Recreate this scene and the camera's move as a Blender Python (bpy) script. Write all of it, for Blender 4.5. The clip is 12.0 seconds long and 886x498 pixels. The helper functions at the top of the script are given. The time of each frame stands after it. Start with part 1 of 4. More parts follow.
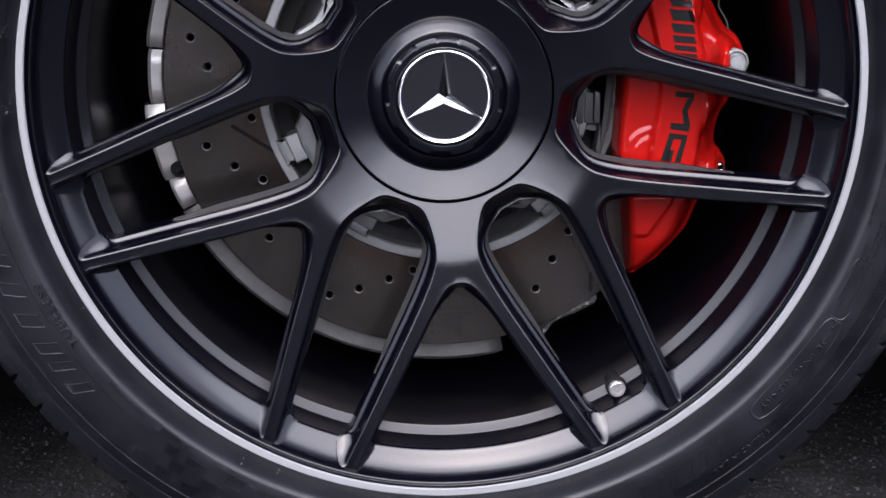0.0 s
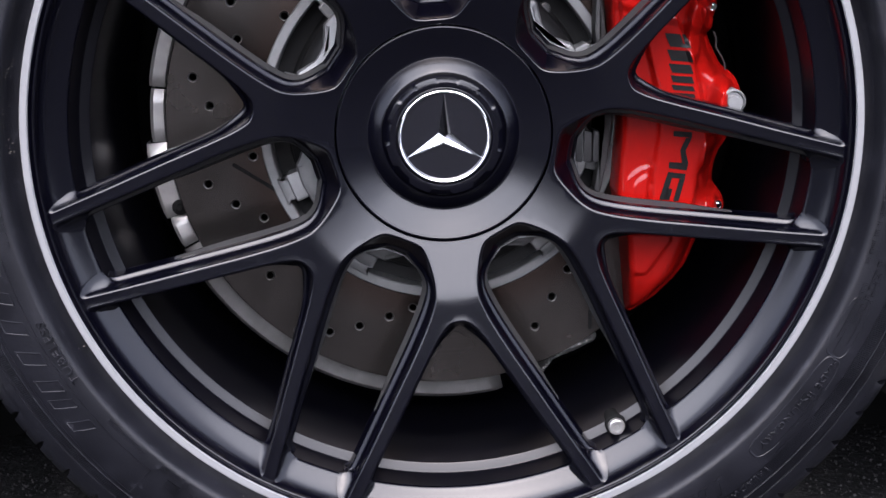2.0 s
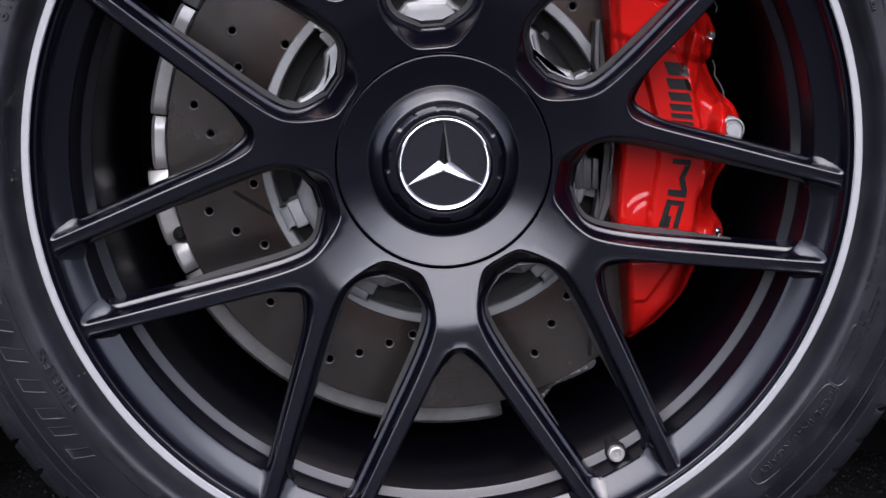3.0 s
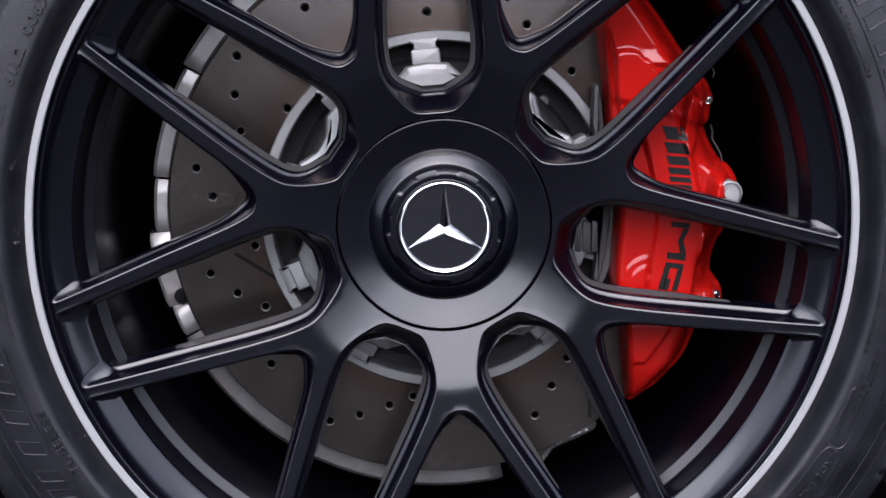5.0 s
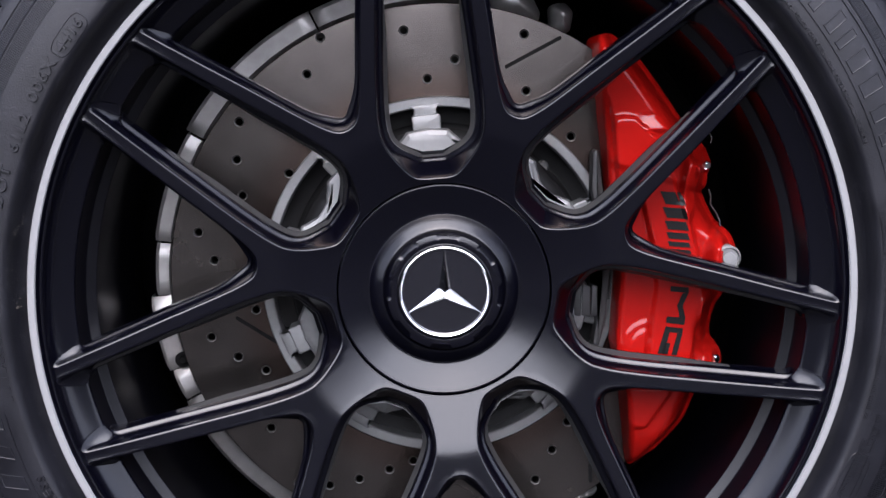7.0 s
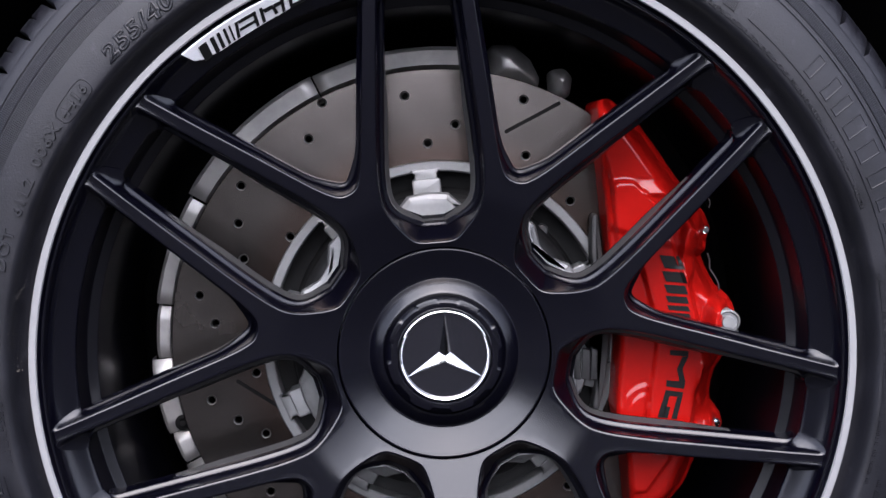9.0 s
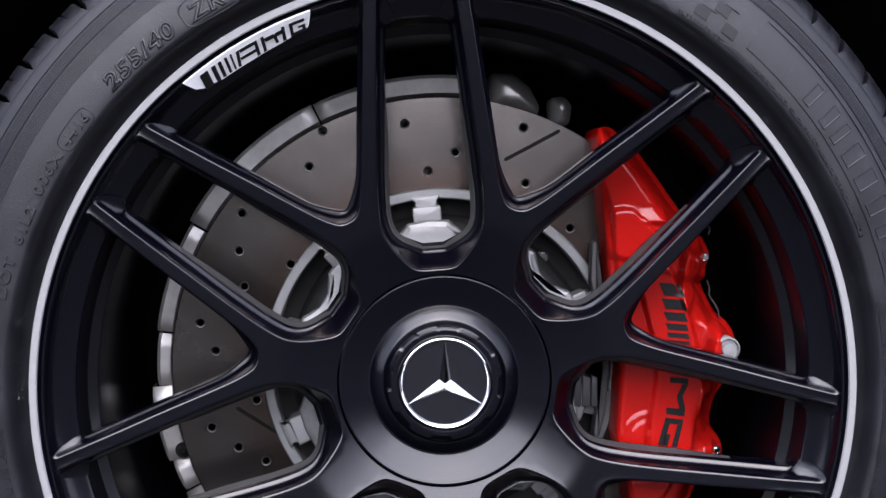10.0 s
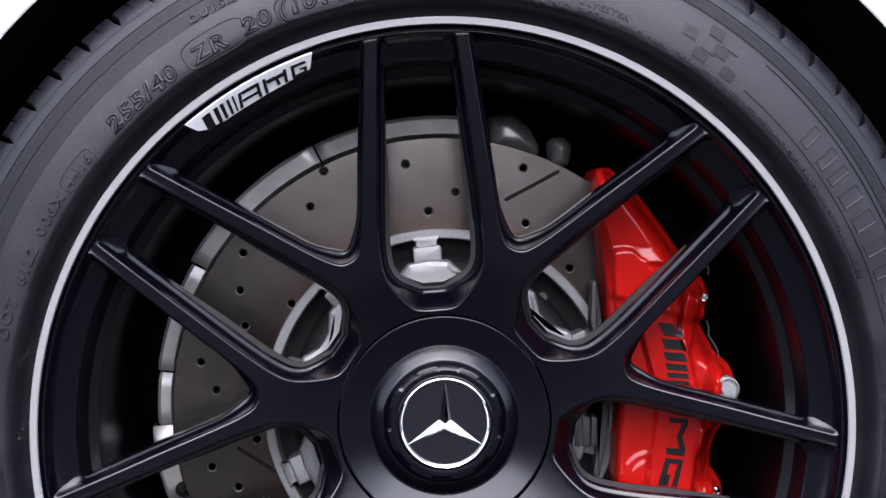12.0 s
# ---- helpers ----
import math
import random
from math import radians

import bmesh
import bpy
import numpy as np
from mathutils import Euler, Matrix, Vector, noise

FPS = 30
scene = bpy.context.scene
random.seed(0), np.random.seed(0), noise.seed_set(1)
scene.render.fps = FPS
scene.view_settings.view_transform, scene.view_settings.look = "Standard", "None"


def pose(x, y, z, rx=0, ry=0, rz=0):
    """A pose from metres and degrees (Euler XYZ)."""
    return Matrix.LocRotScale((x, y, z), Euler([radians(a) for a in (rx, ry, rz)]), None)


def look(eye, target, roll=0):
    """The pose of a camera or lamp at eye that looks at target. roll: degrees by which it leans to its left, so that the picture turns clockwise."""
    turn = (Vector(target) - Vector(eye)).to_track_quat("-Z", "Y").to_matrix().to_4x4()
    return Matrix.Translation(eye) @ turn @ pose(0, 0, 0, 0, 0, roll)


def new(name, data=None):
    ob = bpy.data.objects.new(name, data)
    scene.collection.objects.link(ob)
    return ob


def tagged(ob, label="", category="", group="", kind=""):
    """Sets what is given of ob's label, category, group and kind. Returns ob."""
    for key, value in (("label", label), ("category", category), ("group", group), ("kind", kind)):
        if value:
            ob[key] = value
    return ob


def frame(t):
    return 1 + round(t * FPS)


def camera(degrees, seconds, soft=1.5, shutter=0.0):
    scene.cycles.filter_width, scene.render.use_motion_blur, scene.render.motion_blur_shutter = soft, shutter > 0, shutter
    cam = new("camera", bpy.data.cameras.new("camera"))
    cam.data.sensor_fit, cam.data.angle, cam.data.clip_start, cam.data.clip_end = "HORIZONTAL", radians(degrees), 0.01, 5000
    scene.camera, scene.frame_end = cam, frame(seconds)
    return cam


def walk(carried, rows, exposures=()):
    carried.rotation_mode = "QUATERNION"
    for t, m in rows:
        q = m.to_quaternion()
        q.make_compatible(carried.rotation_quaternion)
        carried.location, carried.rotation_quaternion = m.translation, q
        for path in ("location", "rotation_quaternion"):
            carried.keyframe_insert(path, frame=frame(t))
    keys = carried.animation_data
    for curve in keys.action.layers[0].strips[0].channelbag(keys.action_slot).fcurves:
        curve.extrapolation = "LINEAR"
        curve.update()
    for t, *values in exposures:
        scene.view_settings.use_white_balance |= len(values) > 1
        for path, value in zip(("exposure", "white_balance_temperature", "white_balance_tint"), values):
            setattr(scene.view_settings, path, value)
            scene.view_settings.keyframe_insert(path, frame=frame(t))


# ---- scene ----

cam = camera(37.81, 12.0)
AXLE = 0.348  # height of the wheel's axis; its face looks along -y and the outer lip lies in y = 0
ROWS = [
    (0.0, -0.0306, -0.818, 0.1205, -1.994, -14.734, 0.081),
    (0.5, -0.0305, -0.8189, 0.1218, -1.982, -14.483, 0.08),
    (1.0, -0.0303, -0.8199, 0.1231, -1.97, -14.13, 0.077),
    (1.5, -0.0302, -0.8208, 0.1243, -1.961, -13.744, 0.064),
    (2.0, -0.03, -0.8218, 0.1256, -1.951, -13.301, 0.07),
    (2.5, -0.0299, -0.8227, 0.1268, -1.937, -12.798, 0.065),
    (3.0, -0.0297, -0.8237, 0.1281, -1.924, -12.228, 0.046),
    (5.0, -0.0291, -0.8275, 0.1332, -1.86, -9.733, 0.006),
    (5.5, -0.029, -0.8285, 0.1344, -1.846, -9.11, -0.001),
    (6.0, -0.0288, -0.8294, 0.1357, -1.831, -8.435, -0.007),
    (6.5, -0.0287, -0.8304, 0.1369, -1.816, -7.808, -0.015),
    (7.0, -0.0286, -0.8313, 0.1382, -1.806, -7.161, -0.021),
    (9.0, -0.028, -0.8351, 0.1433, -1.746, -4.638, -0.076),
    (9.5, -0.0278, -0.8361, 0.1445, -1.735, -4.071, -0.068),
    (10.0, -0.0277, -0.837, 0.1458, -1.717, -3.57, -0.079),
    (10.5, -0.0275, -0.838, 0.147, -1.705, -3.153, -0.091),
    (11.0, -0.0274, -0.8389, 0.1483, -1.69, -2.728, -0.104),
    (11.5, -0.0272, -0.8399, 0.1496, -1.678, -2.366, -0.115),
    (12.0, -0.0271, -0.8408, 0.1508, -1.661, -2.097, -0.127),
]
walk(cam, [(t, pose(x, y, z + AXLE, 90 + pitch, roll, yaw)) for t, x, y, z, yaw, pitch, roll in ROWS], [(0, 2.22, 5850, 17)])

# ---- light ----
world = bpy.data.worlds.new("sky")
scene.world = world
world.use_nodes = True
wn = world.node_tree
sky = wn.nodes.new("ShaderNodeTexSky")
sky.sky_type, sky.sun_disc = "NISHITA", False
sky.sun_elevation, sky.sun_rotation = radians(52), radians(185)
sky.air_density, sky.dust_density = 0.8, 8.0
# a thin even cloud over the clear sky
cloud = wn.nodes.new("ShaderNodeMix")
cloud.data_type = "RGBA"
cloud.inputs[0].default_value = 0.5
cloud.inputs[7].default_value = (6.8, 6.9, 7.5, 1)
wn.links.new(sky.outputs[0], cloud.inputs[6])
wn.links.new(cloud.outputs[2], wn.nodes["Background"].inputs[0])
wn.nodes["Background"].inputs[1].default_value = 0.11
sun = new("sun", bpy.data.lights.new("sun", "SUN"))
sun.data.energy, sun.data.angle, sun.data.color = 1.35, radians(80), (1.0, 0.99, 0.98)
sun.matrix_world = look((-0.45, -5.0, 5.4), (0, 0, 0.3))


# ---- materials ----
def material(name, colour, rough=0.5, metal=0.0, coat=0.0, grain=0.0, scale=300.0, bump=0.0, stretch=None, spread=0.0, mottle=6.0):
    """A surface with variation at two scales: fine grain and broad mottling."""
    m = bpy.data.materials.new(name)
    m.use_nodes = True
    nt = m.node_tree
    b = nt.nodes["Principled BSDF"]
    b.inputs["Metallic"].default_value = metal
    b.inputs["Coat Weight"].default_value = coat
    b.inputs["Coat Roughness"].default_value = 0.06
    co = nt.nodes.new("ShaderNodeTexCoord")
    mp = nt.nodes.new("ShaderNodeMapping")
    nt.links.new(co.outputs["Object"], mp.inputs[0])
    if stretch:
        mp.inputs["Scale"].default_value = stretch
    fine = nt.nodes.new("ShaderNodeTexNoise")
    fine.inputs["Scale"].default_value, fine.inputs["Detail"].default_value = scale, 4
    nt.links.new(mp.outputs[0], fine.inputs["Vector"])
    broad = nt.nodes.new("ShaderNodeTexNoise")
    broad.inputs["Scale"].default_value, broad.inputs["Detail"].default_value = mottle, 5
    nt.links.new(co.outputs["Object"], broad.inputs["Vector"])
    mix = nt.nodes.new("ShaderNodeMix")
    mix.data_type = "FLOAT"
    mix.inputs[0].default_value = 0.5
    nt.links.new(fine.outputs["Fac"], mix.inputs[2])
    nt.links.new(broad.outputs["Fac"], mix.inputs[3])
    ramp = nt.nodes.new("ShaderNodeValToRGB")
    ramp.color_ramp.elements[0].position, ramp.color_ramp.elements[1].position = 0.3, 0.7
    ramp.color_ramp.elements[0].color = (*[c * (1 - grain) for c in colour], 1)
    ramp.color_ramp.elements[1].color = (*[min(1, c * (1 + grain)) for c in colour], 1)
    nt.links.new(mix.outputs[0], ramp.inputs[0])
    nt.links.new(ramp.outputs[0], b.inputs["Base Color"])
    mr = nt.nodes.new("ShaderNodeMapRange")
    mr.inputs["To Min"].default_value, mr.inputs["To Max"].default_value = max(0.02, rough - spread), min(1, rough + spread)
    nt.links.new(broad.outputs["Fac"], mr.inputs["Value"])
    nt.links.new(mr.outputs[0], b.inputs["Roughness"])
    if bump:
        bp = nt.nodes.new("ShaderNodeBump")
        bp.inputs["Strength"].default_value, bp.inputs["Distance"].default_value = 1.0, bump
        nt.links.new(fine.outputs["Fac"], bp.inputs["Height"])
        nt.links.new(bp.outputs[0], b.inputs["Normal"])
    return m


def turned_steel():
    """Machined steel: fine rings about the axle, heat tint and a streaky gloss."""
    m = material("brake_steel", (0.100, 0.0895, 0.0830), 0.25, 0.95, grain=0.22, scale=60, spread=0.08, mottle=14)
    nt = m.node_tree
    b = nt.nodes["Principled BSDF"]
    co = nt.nodes.new("ShaderNodeTexCoord")
    sep = nt.nodes.new("ShaderNodeSeparateXYZ")
    nt.links.new(co.outputs["Object"], sep.inputs[0])
    flat = nt.nodes.new("ShaderNodeCombineXYZ")
    nt.links.new(sep.outputs[0], flat.inputs[0])
    nt.links.new(sep.outputs[2], flat.inputs[1])
    length = nt.nodes.new("ShaderNodeVectorMath")
    length.operation = "LENGTH"
    nt.links.new(flat.outputs[0], length.inputs[0])
    rings = nt.nodes.new("ShaderNodeTexNoise")
    rings.noise_dimensions = "1D"
    rings.inputs["Scale"].default_value, rings.inputs["Detail"].default_value = 900, 3
    nt.links.new(length.outputs["Value"], rings.inputs["W"])
    bp = nt.nodes.new("ShaderNodeBump")
    bp.inputs["Strength"].default_value, bp.inputs["Distance"].default_value = 0.35, 0.00010
    nt.links.new(rings.outputs["Fac"], bp.inputs["Height"])
    nt.links.new(bp.outputs[0], b.inputs["Normal"])
    # streaks left by the pads
    old = b.inputs["Base Color"].links[0].from_socket
    wide = nt.nodes.new("ShaderNodeTexNoise")
    wide.noise_dimensions = "1D"
    wide.inputs["Scale"].default_value, wide.inputs["Detail"].default_value, wide.inputs["Roughness"].default_value = 520, 6, 0.7
    nt.links.new(length.outputs["Value"], wide.inputs["W"])
    tone = nt.nodes.new("ShaderNodeMapRange")
    tone.inputs["From Min"].default_value, tone.inputs["From Max"].default_value = 0.3, 0.7
    tone.inputs["To Min"].default_value, tone.inputs["To Max"].default_value = 0.91, 1.09
    nt.links.new(wide.outputs["Fac"], tone.inputs["Value"])
    mul = nt.nodes.new("ShaderNodeVectorMath")
    mul.operation = "SCALE"
    nt.links.new(old, mul.inputs[0])
    nt.links.new(tone.outputs[0], mul.inputs["Scale"])
    # brown heat tint towards the hat
    near = nt.nodes.new("ShaderNodeMapRange")
    near.inputs["From Min"].default_value, near.inputs["From Max"].default_value = 0.158, 0.136
    nt.links.new(length.outputs["Value"], near.inputs["Value"])
    heat = nt.nodes.new("ShaderNodeMix")
    heat.data_type, heat.blend_type = "RGBA", "MULTIPLY"
    heat.inputs[7].default_value = (0.92, 0.76, 0.70, 1)
    nt.links.new(near.outputs[0], heat.inputs[0])
    nt.links.new(mul.outputs[0], heat.inputs[6])
    nt.links.new(heat.outputs[2], b.inputs["Base Color"])
    tan = nt.nodes.new("ShaderNodeTangent")
    tan.direction_type, tan.axis = "RADIAL", "Y"
    nt.links.new(tan.outputs[0], b.inputs["Tangent"])
    b.inputs["Anisotropic"].default_value = 0.3
    b.inputs["Anisotropic Rotation"].default_value = 0.25
    return m


PAINT = material("satin_black_paint", (0.0007, 0.0007, 0.0022), 0.20, 0.0, grain=0.12, scale=900, spread=0.03)


def scuffed(m, colour, scale, low, high):
    """Adds sparse pale scuffs to a surface."""
    nt = m.node_tree
    b = nt.nodes["Principled BSDF"]
    co = nt.nodes.new("ShaderNodeTexCoord")
    n = nt.nodes.new("ShaderNodeTexNoise")
    n.inputs["Scale"].default_value, n.inputs["Detail"].default_value, n.inputs["Roughness"].default_value = scale, 9, 0.72
    nt.links.new(co.outputs["Object"], n.inputs["Vector"])
    ramp = nt.nodes.new("ShaderNodeMapRange")
    ramp.inputs["From Min"].default_value, ramp.inputs["From Max"].default_value = low, high
    nt.links.new(n.outputs["Fac"], ramp.inputs["Value"])
    mix = nt.nodes.new("ShaderNodeMix")
    mix.data_type = "RGBA"
    mix.inputs[7].default_value = (*colour, 1)
    nt.links.new(b.inputs["Base Color"].links[0].from_socket, mix.inputs[6])
    nt.links.new(ramp.outputs[0], mix.inputs[0])
    nt.links.new(mix.outputs[2], b.inputs["Base Color"])


INNER = material("dull_black_paint", (0.0008, 0.0008, 0.0018), 0.30, 0.0, grain=0.2, scale=700, spread=0.05)
INNER.node_tree.nodes["Principled BSDF"].inputs["Specular IOR Level"].default_value = 0.32
GLOSS = material("gloss_black", (0.006, 0.006, 0.008), 0.12, grain=0.1, scale=500, spread=0.03)
LIP = material("machined_lip", (0.152, 0.153, 0.156), 0.75, 0.0, grain=0.05, scale=900, spread=0.05)
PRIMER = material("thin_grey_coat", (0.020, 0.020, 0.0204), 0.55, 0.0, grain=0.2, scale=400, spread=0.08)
CHROME = material("chrome", (0.92, 0.92, 0.92), 0.06, 1.0, grain=0.02, spread=0.02)
RUBBER = material("tyre_rubber", (0.0036, 0.0037, 0.0056), 0.42, grain=0.6, scale=900, bump=0.00018, spread=0.16, mottle=40)
scuffed(RUBBER, (0.022, 0.022, 0.027), 110, 0.58, 0.74)
RUBBER.node_tree.nodes["Principled BSDF"].inputs["Specular IOR Level"].default_value = 0.31
PAINT.node_tree.nodes["Principled BSDF"].inputs["Specular IOR Level"].default_value = 0.42
STEEL = turned_steel()
ALLOY = material("bare_alloy", (0.190, 0.192, 0.192), 0.50, 0.5, grain=0.1, scale=250, bump=0.00006, spread=0.08)
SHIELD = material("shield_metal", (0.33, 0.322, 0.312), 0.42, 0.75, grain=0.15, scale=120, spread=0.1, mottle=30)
DARK = material("dark_plastic", (0.006, 0.006, 0.006), 0.8, grain=0.3, scale=200)
DARK.node_tree.nodes["Principled BSDF"].inputs["Specular IOR Level"].default_value = 0.1
RED = material("red_enamel", (0.245, 0.0040, 0.0022), 0.42, coat=0.55, grain=0.06, scale=120, spread=0.06)
RED.node_tree.nodes["Principled BSDF"].inputs["Specular IOR Level"].default_value = 0.02
WHITE = material("white_body_paint", (0.72, 0.72, 0.69), 0.25, coat=0.6, grain=0.03, scale=300, spread=0.03)
ASPHALT = material("asphalt", (0.022, 0.022, 0.0226), 0.9, grain=0.75, scale=160, bump=0.003, spread=0.05, mottle=30)
ASPHALT.node_tree.nodes["Principled BSDF"].inputs["Specular IOR Level"].default_value = 0.12
# surface of the added screen that darkens reflections, no plant of the place
DARK_SCREEN = material("hedge", (0.012, 0.017, 0.009), 0.9, grain=0.6, scale=6, mottle=1.5)
GRIT = material("grit", (0.030, 0.030, 0.030), 0.85, grain=0.7, scale=60, mottle=25)
SILVER = material("silver_paint", (0.88, 0.88, 0.89), 0.35, 0.3, grain=0.04, scale=700)
DARK_STEEL = material("dark_steel", (0.088, 0.086, 0.083), 0.48, 0.8, grain=0.3, scale=90, spread=0.12, mottle=20)
PAD = material("brake_pad_steel", (0.036, 0.036, 0.0365), 0.5, 0.3, grain=0.25, scale=150, spread=0.1)
# near black, the shade of the recesses behind the spokes put into the colour
RECESS = material("recess_shade", (0.008, 0.008, 0.008), 0.45, grain=0.3, scale=150)
RECESS.node_tree.nodes["Principled BSDF"].inputs["Specular IOR Level"].default_value = 0.12
MUD = material("dried_mud", (0.075, 0.067, 0.055), 0.9, grain=0.4, scale=900)
BLACK_MARK = material("black_print", (0.008, 0.008, 0.008), 0.35, grain=0.1)
BLACK_MARK.node_tree.nodes["Principled BSDF"].inputs["Specular IOR Level"].default_value = 0.12


# ---- helpers for meshes ----
def finish(bm, name, mat, smooth=35):
    me = bpy.data.meshes.new(name)
    bmesh.ops.recalc_face_normals(bm, faces=bm.faces)
    bm.to_mesh(me)
    bm.free()
    me.materials.append(mat)
    if smooth:
        me.shade_smooth()
        me.set_sharp_from_angle(angle=radians(smooth))
    return me


def part(name, bm, mat, parent, label="", smooth=35):
    ob = new(name, finish(bm, name, mat, smooth))
    ob.parent = parent
    return tagged(ob, label)


def thing(name, label, category, at=(0, 0, AXLE), group="", kind=""):
    ob = new(name)
    ob.location = at
    return tagged(ob, label, category, group, kind)


def lathe(profile, steps=192, start=0.0, sweep=360.0, bm=None):
    """Turn (radius, y) points about the y axis."""
    bm = bm or bmesh.new()
    whole = abs(sweep - 360) < 1e-6
    n = steps if whole else steps + 1
    rings = []
    for i in range(n):
        a = radians(start + sweep * i / steps)
        rings.append([bm.verts.new((r * math.cos(a), y, r * math.sin(a))) for r, y in profile])
    for i in range(steps):
        p, q = rings[i], rings[(i + 1) % n]
        for j in range(len(profile) - 1):
            bm.faces.new((p[j], p[j + 1], q[j + 1], q[j]))
    return bm


def rounded(points, radii, closed=True, step=6):
    """A polygon with its corners rounded."""
    out, n = [], len(points)
    for i in range(n):
        p = Vector(points[i])
        r = radii[i] if not isinstance(radii, (int, float)) else radii
        if (not closed and i in (0, n - 1)) or r <= 0:
            out.append(p)
            continue
        a, b = Vector(points[i - 1]) - p, Vector(points[(i + 1) % n]) - p
        half = a.angle(b) / 2
        cut = min(r / math.tan(half), 0.48 * a.length, 0.48 * b.length)
        s, e = p + a.normalized() * cut, p + b.normalized() * cut
        for k in range(step + 1):
            t = k / step
            out.append((1 - t) ** 2 * s + 2 * t * (1 - t) * p + t * t * e)
    return out


def slab(outline, y0, y1, bevel=0.0, rise=None):
    """A plate with the (x, z) outline from y0 (front) to y1 (back), its front edge rounded."""
    bm = bmesh.new()
    levels = [(0.0, y1), (0.0, y0)] if not bevel else [(0.0, y1), (0.0, y0 + bevel), (bevel * 0.3, y0 + bevel * 0.3), (bevel, y0)]
    n = len(outline)
    pts = [Vector(p) for p in outline]
    area = sum(pts[i - 1].x * pts[i].y - pts[i].x * pts[i - 1].y for i in range(n))
    sign = 1 if area > 0 else -1
    rings = []
    for inset, y in levels:
        ring = []
        for i in range(n):
            d1, d2 = (pts[i] - pts[i - 1]).normalized(), (pts[(i + 1) % n] - pts[i]).normalized()
            t = (d1 + d2).normalized()
            q = pts[i] + sign * inset * Vector((-t.y, t.x))
            ring.append(bm.verts.new((q.x, y + (rise(q.x, q.y) if rise else 0.0), q.y)))
        rings.append(ring)
    for a, b in zip(rings, rings[1:]):
        for i in range(n):
            bm.faces.new((a[i - 1], a[i], b[i], b[i - 1]))
    bm.faces.new(rings[-1])
    bm.faces.new(rings[0])
    bmesh.ops.triangulate(bm, faces=[f for f in bm.faces if len(f.verts) > 4])
    return bm


def polar(r, degrees):
    return Vector((r * math.cos(radians(degrees)), r * math.sin(radians(degrees))))


# ---- ground ----
bm = bmesh.new()
bmesh.ops.create_grid(bm, x_segments=60, y_segments=60, size=600)
ground = new("ground", finish(bm, "ground", ASPHALT, 0))
tagged(ground, "dark grey asphalt ground under the tyre", "ground", kind="structure")

# an added, unseen dark screen behind the camera keeps the reflected horizon dark
bm = bmesh.new()
for j in range(2):
    ring = []
    for i in range(121):
        a = radians(180 + 1.5 * i)
        d = 7.5 + j + 0.25 * noise.noise((i * 0.4, j * 3.1, 0.2))
        # lower towards both sides, to let low sky into the reflections
        h = (1.55 + 0.25 * noise.noise((i * 0.3, j * 5.1, 2.2))) * (1 - 0.75 * min(1, max(0, (abs(i - 60) - 32) / 16)))
        ring.append([bm.verts.new((d * math.cos(a) * (1 + lean), d * math.sin(a) * (1 + lean), z)) for lean, z in ((0, 0), (0.01, h * 0.5), (0.03, h))])
    for p, q in zip(ring, ring[1:]):
        for k in range(2):
            bm.faces.new((p[k], p[k + 1], q[k + 1], q[k]))
tagged(new("backdrop", finish(bm, "backdrop", DARK_SCREEN, 0)), "added dark green screen behind the camera, out of view", "hedge", kind="structure")

# ---- wheel ----
wheel = thing("wheel", "satin black seven-spoke alloy wheel with silver lip and black tyre", "car wheel")
TURN = 4.48   # the spokes' turn about the axle, degrees
SECTOR = 360 / 7

LIP_OUT = [(0.2656, 0.0030), (0.2658, 0.0004), (0.2661, 0.0), (0.2702, 0.0), (0.2707, 0.0006), (0.2708, 0.0060), (0.2690, 0.0120)]
part("lip", lathe(LIP_OUT, 256), LIP, wheel, "polished silver rim lip")
BAND = [(0.2618, 0.0036), (0.2616, 0.0050), (0.2612, 0.0066), (0.2605, 0.0084), (0.2596, 0.0102), (0.2582, 0.0123), (0.2563, 0.0145), (0.2538, 0.0165), (0.2512, 0.0184), (0.2486, 0.0201), (0.2467, 0.0214), (0.2458, 0.0223), (0.2455, 0.0238)]
DISH = [(0.2664, 0.0012), (0.2656, 0.0020), (0.2652, 0.0038), (0.2648, 0.0043), (0.2637, 0.0050), (0.2635, 0.0036), (0.2632, 0.0036), (0.2623, 0.0042), (0.2620, 0.0036)] + BAND
BARREL = [BAND[-1], (0.2430, 0.0402), (0.2426, 0.0411), (0.2420, 0.0415), (0.2372, 0.0432), (0.2364, 0.0439), (0.2360, 0.0456), (0.2330, 0.1500), (0.2360, 0.2000), (0.2550, 0.2250), (0.2680, 0.2350),
          (0.2700, 0.2410), (0.2600, 0.2410), (0.2520, 0.2200), (0.2480, 0.1000), (0.2540, 0.0400), (0.2660, 0.0150)]
part("rim_dish", lathe(DISH, 256), PAINT, wheel)
part("rim_barrel", lathe(BARREL, 256), INNER, wheel, "duller black inside of the rim")


def smooth(t):
    t = max(0.0, min(1.0, t))
    return t * t * (3 - 2 * t)


def face_depth(r):
    """How far the spokes' front lies behind the lip, by the radius."""
    for (r0, y0), (r1, y1) in zip(FACE, FACE[1:]):
        if r <= r1:
            t = max(0.0, (r - r0) / (r1 - r0))
            return y0 + (y1 - y0) * t
    return FACE[-1][1]


FACE = [(0.060, 0.0473), (0.0738, 0.0426), (0.1070, 0.0312), (0.1095, 0.0304), (0.1115, 0.0299), (0.1140, 0.0294), (0.2340, 0.0102), (0.2366, 0.0098), (0.2640, 0.0066)]
HALF = SECTOR / 2
TIP = 0.2628


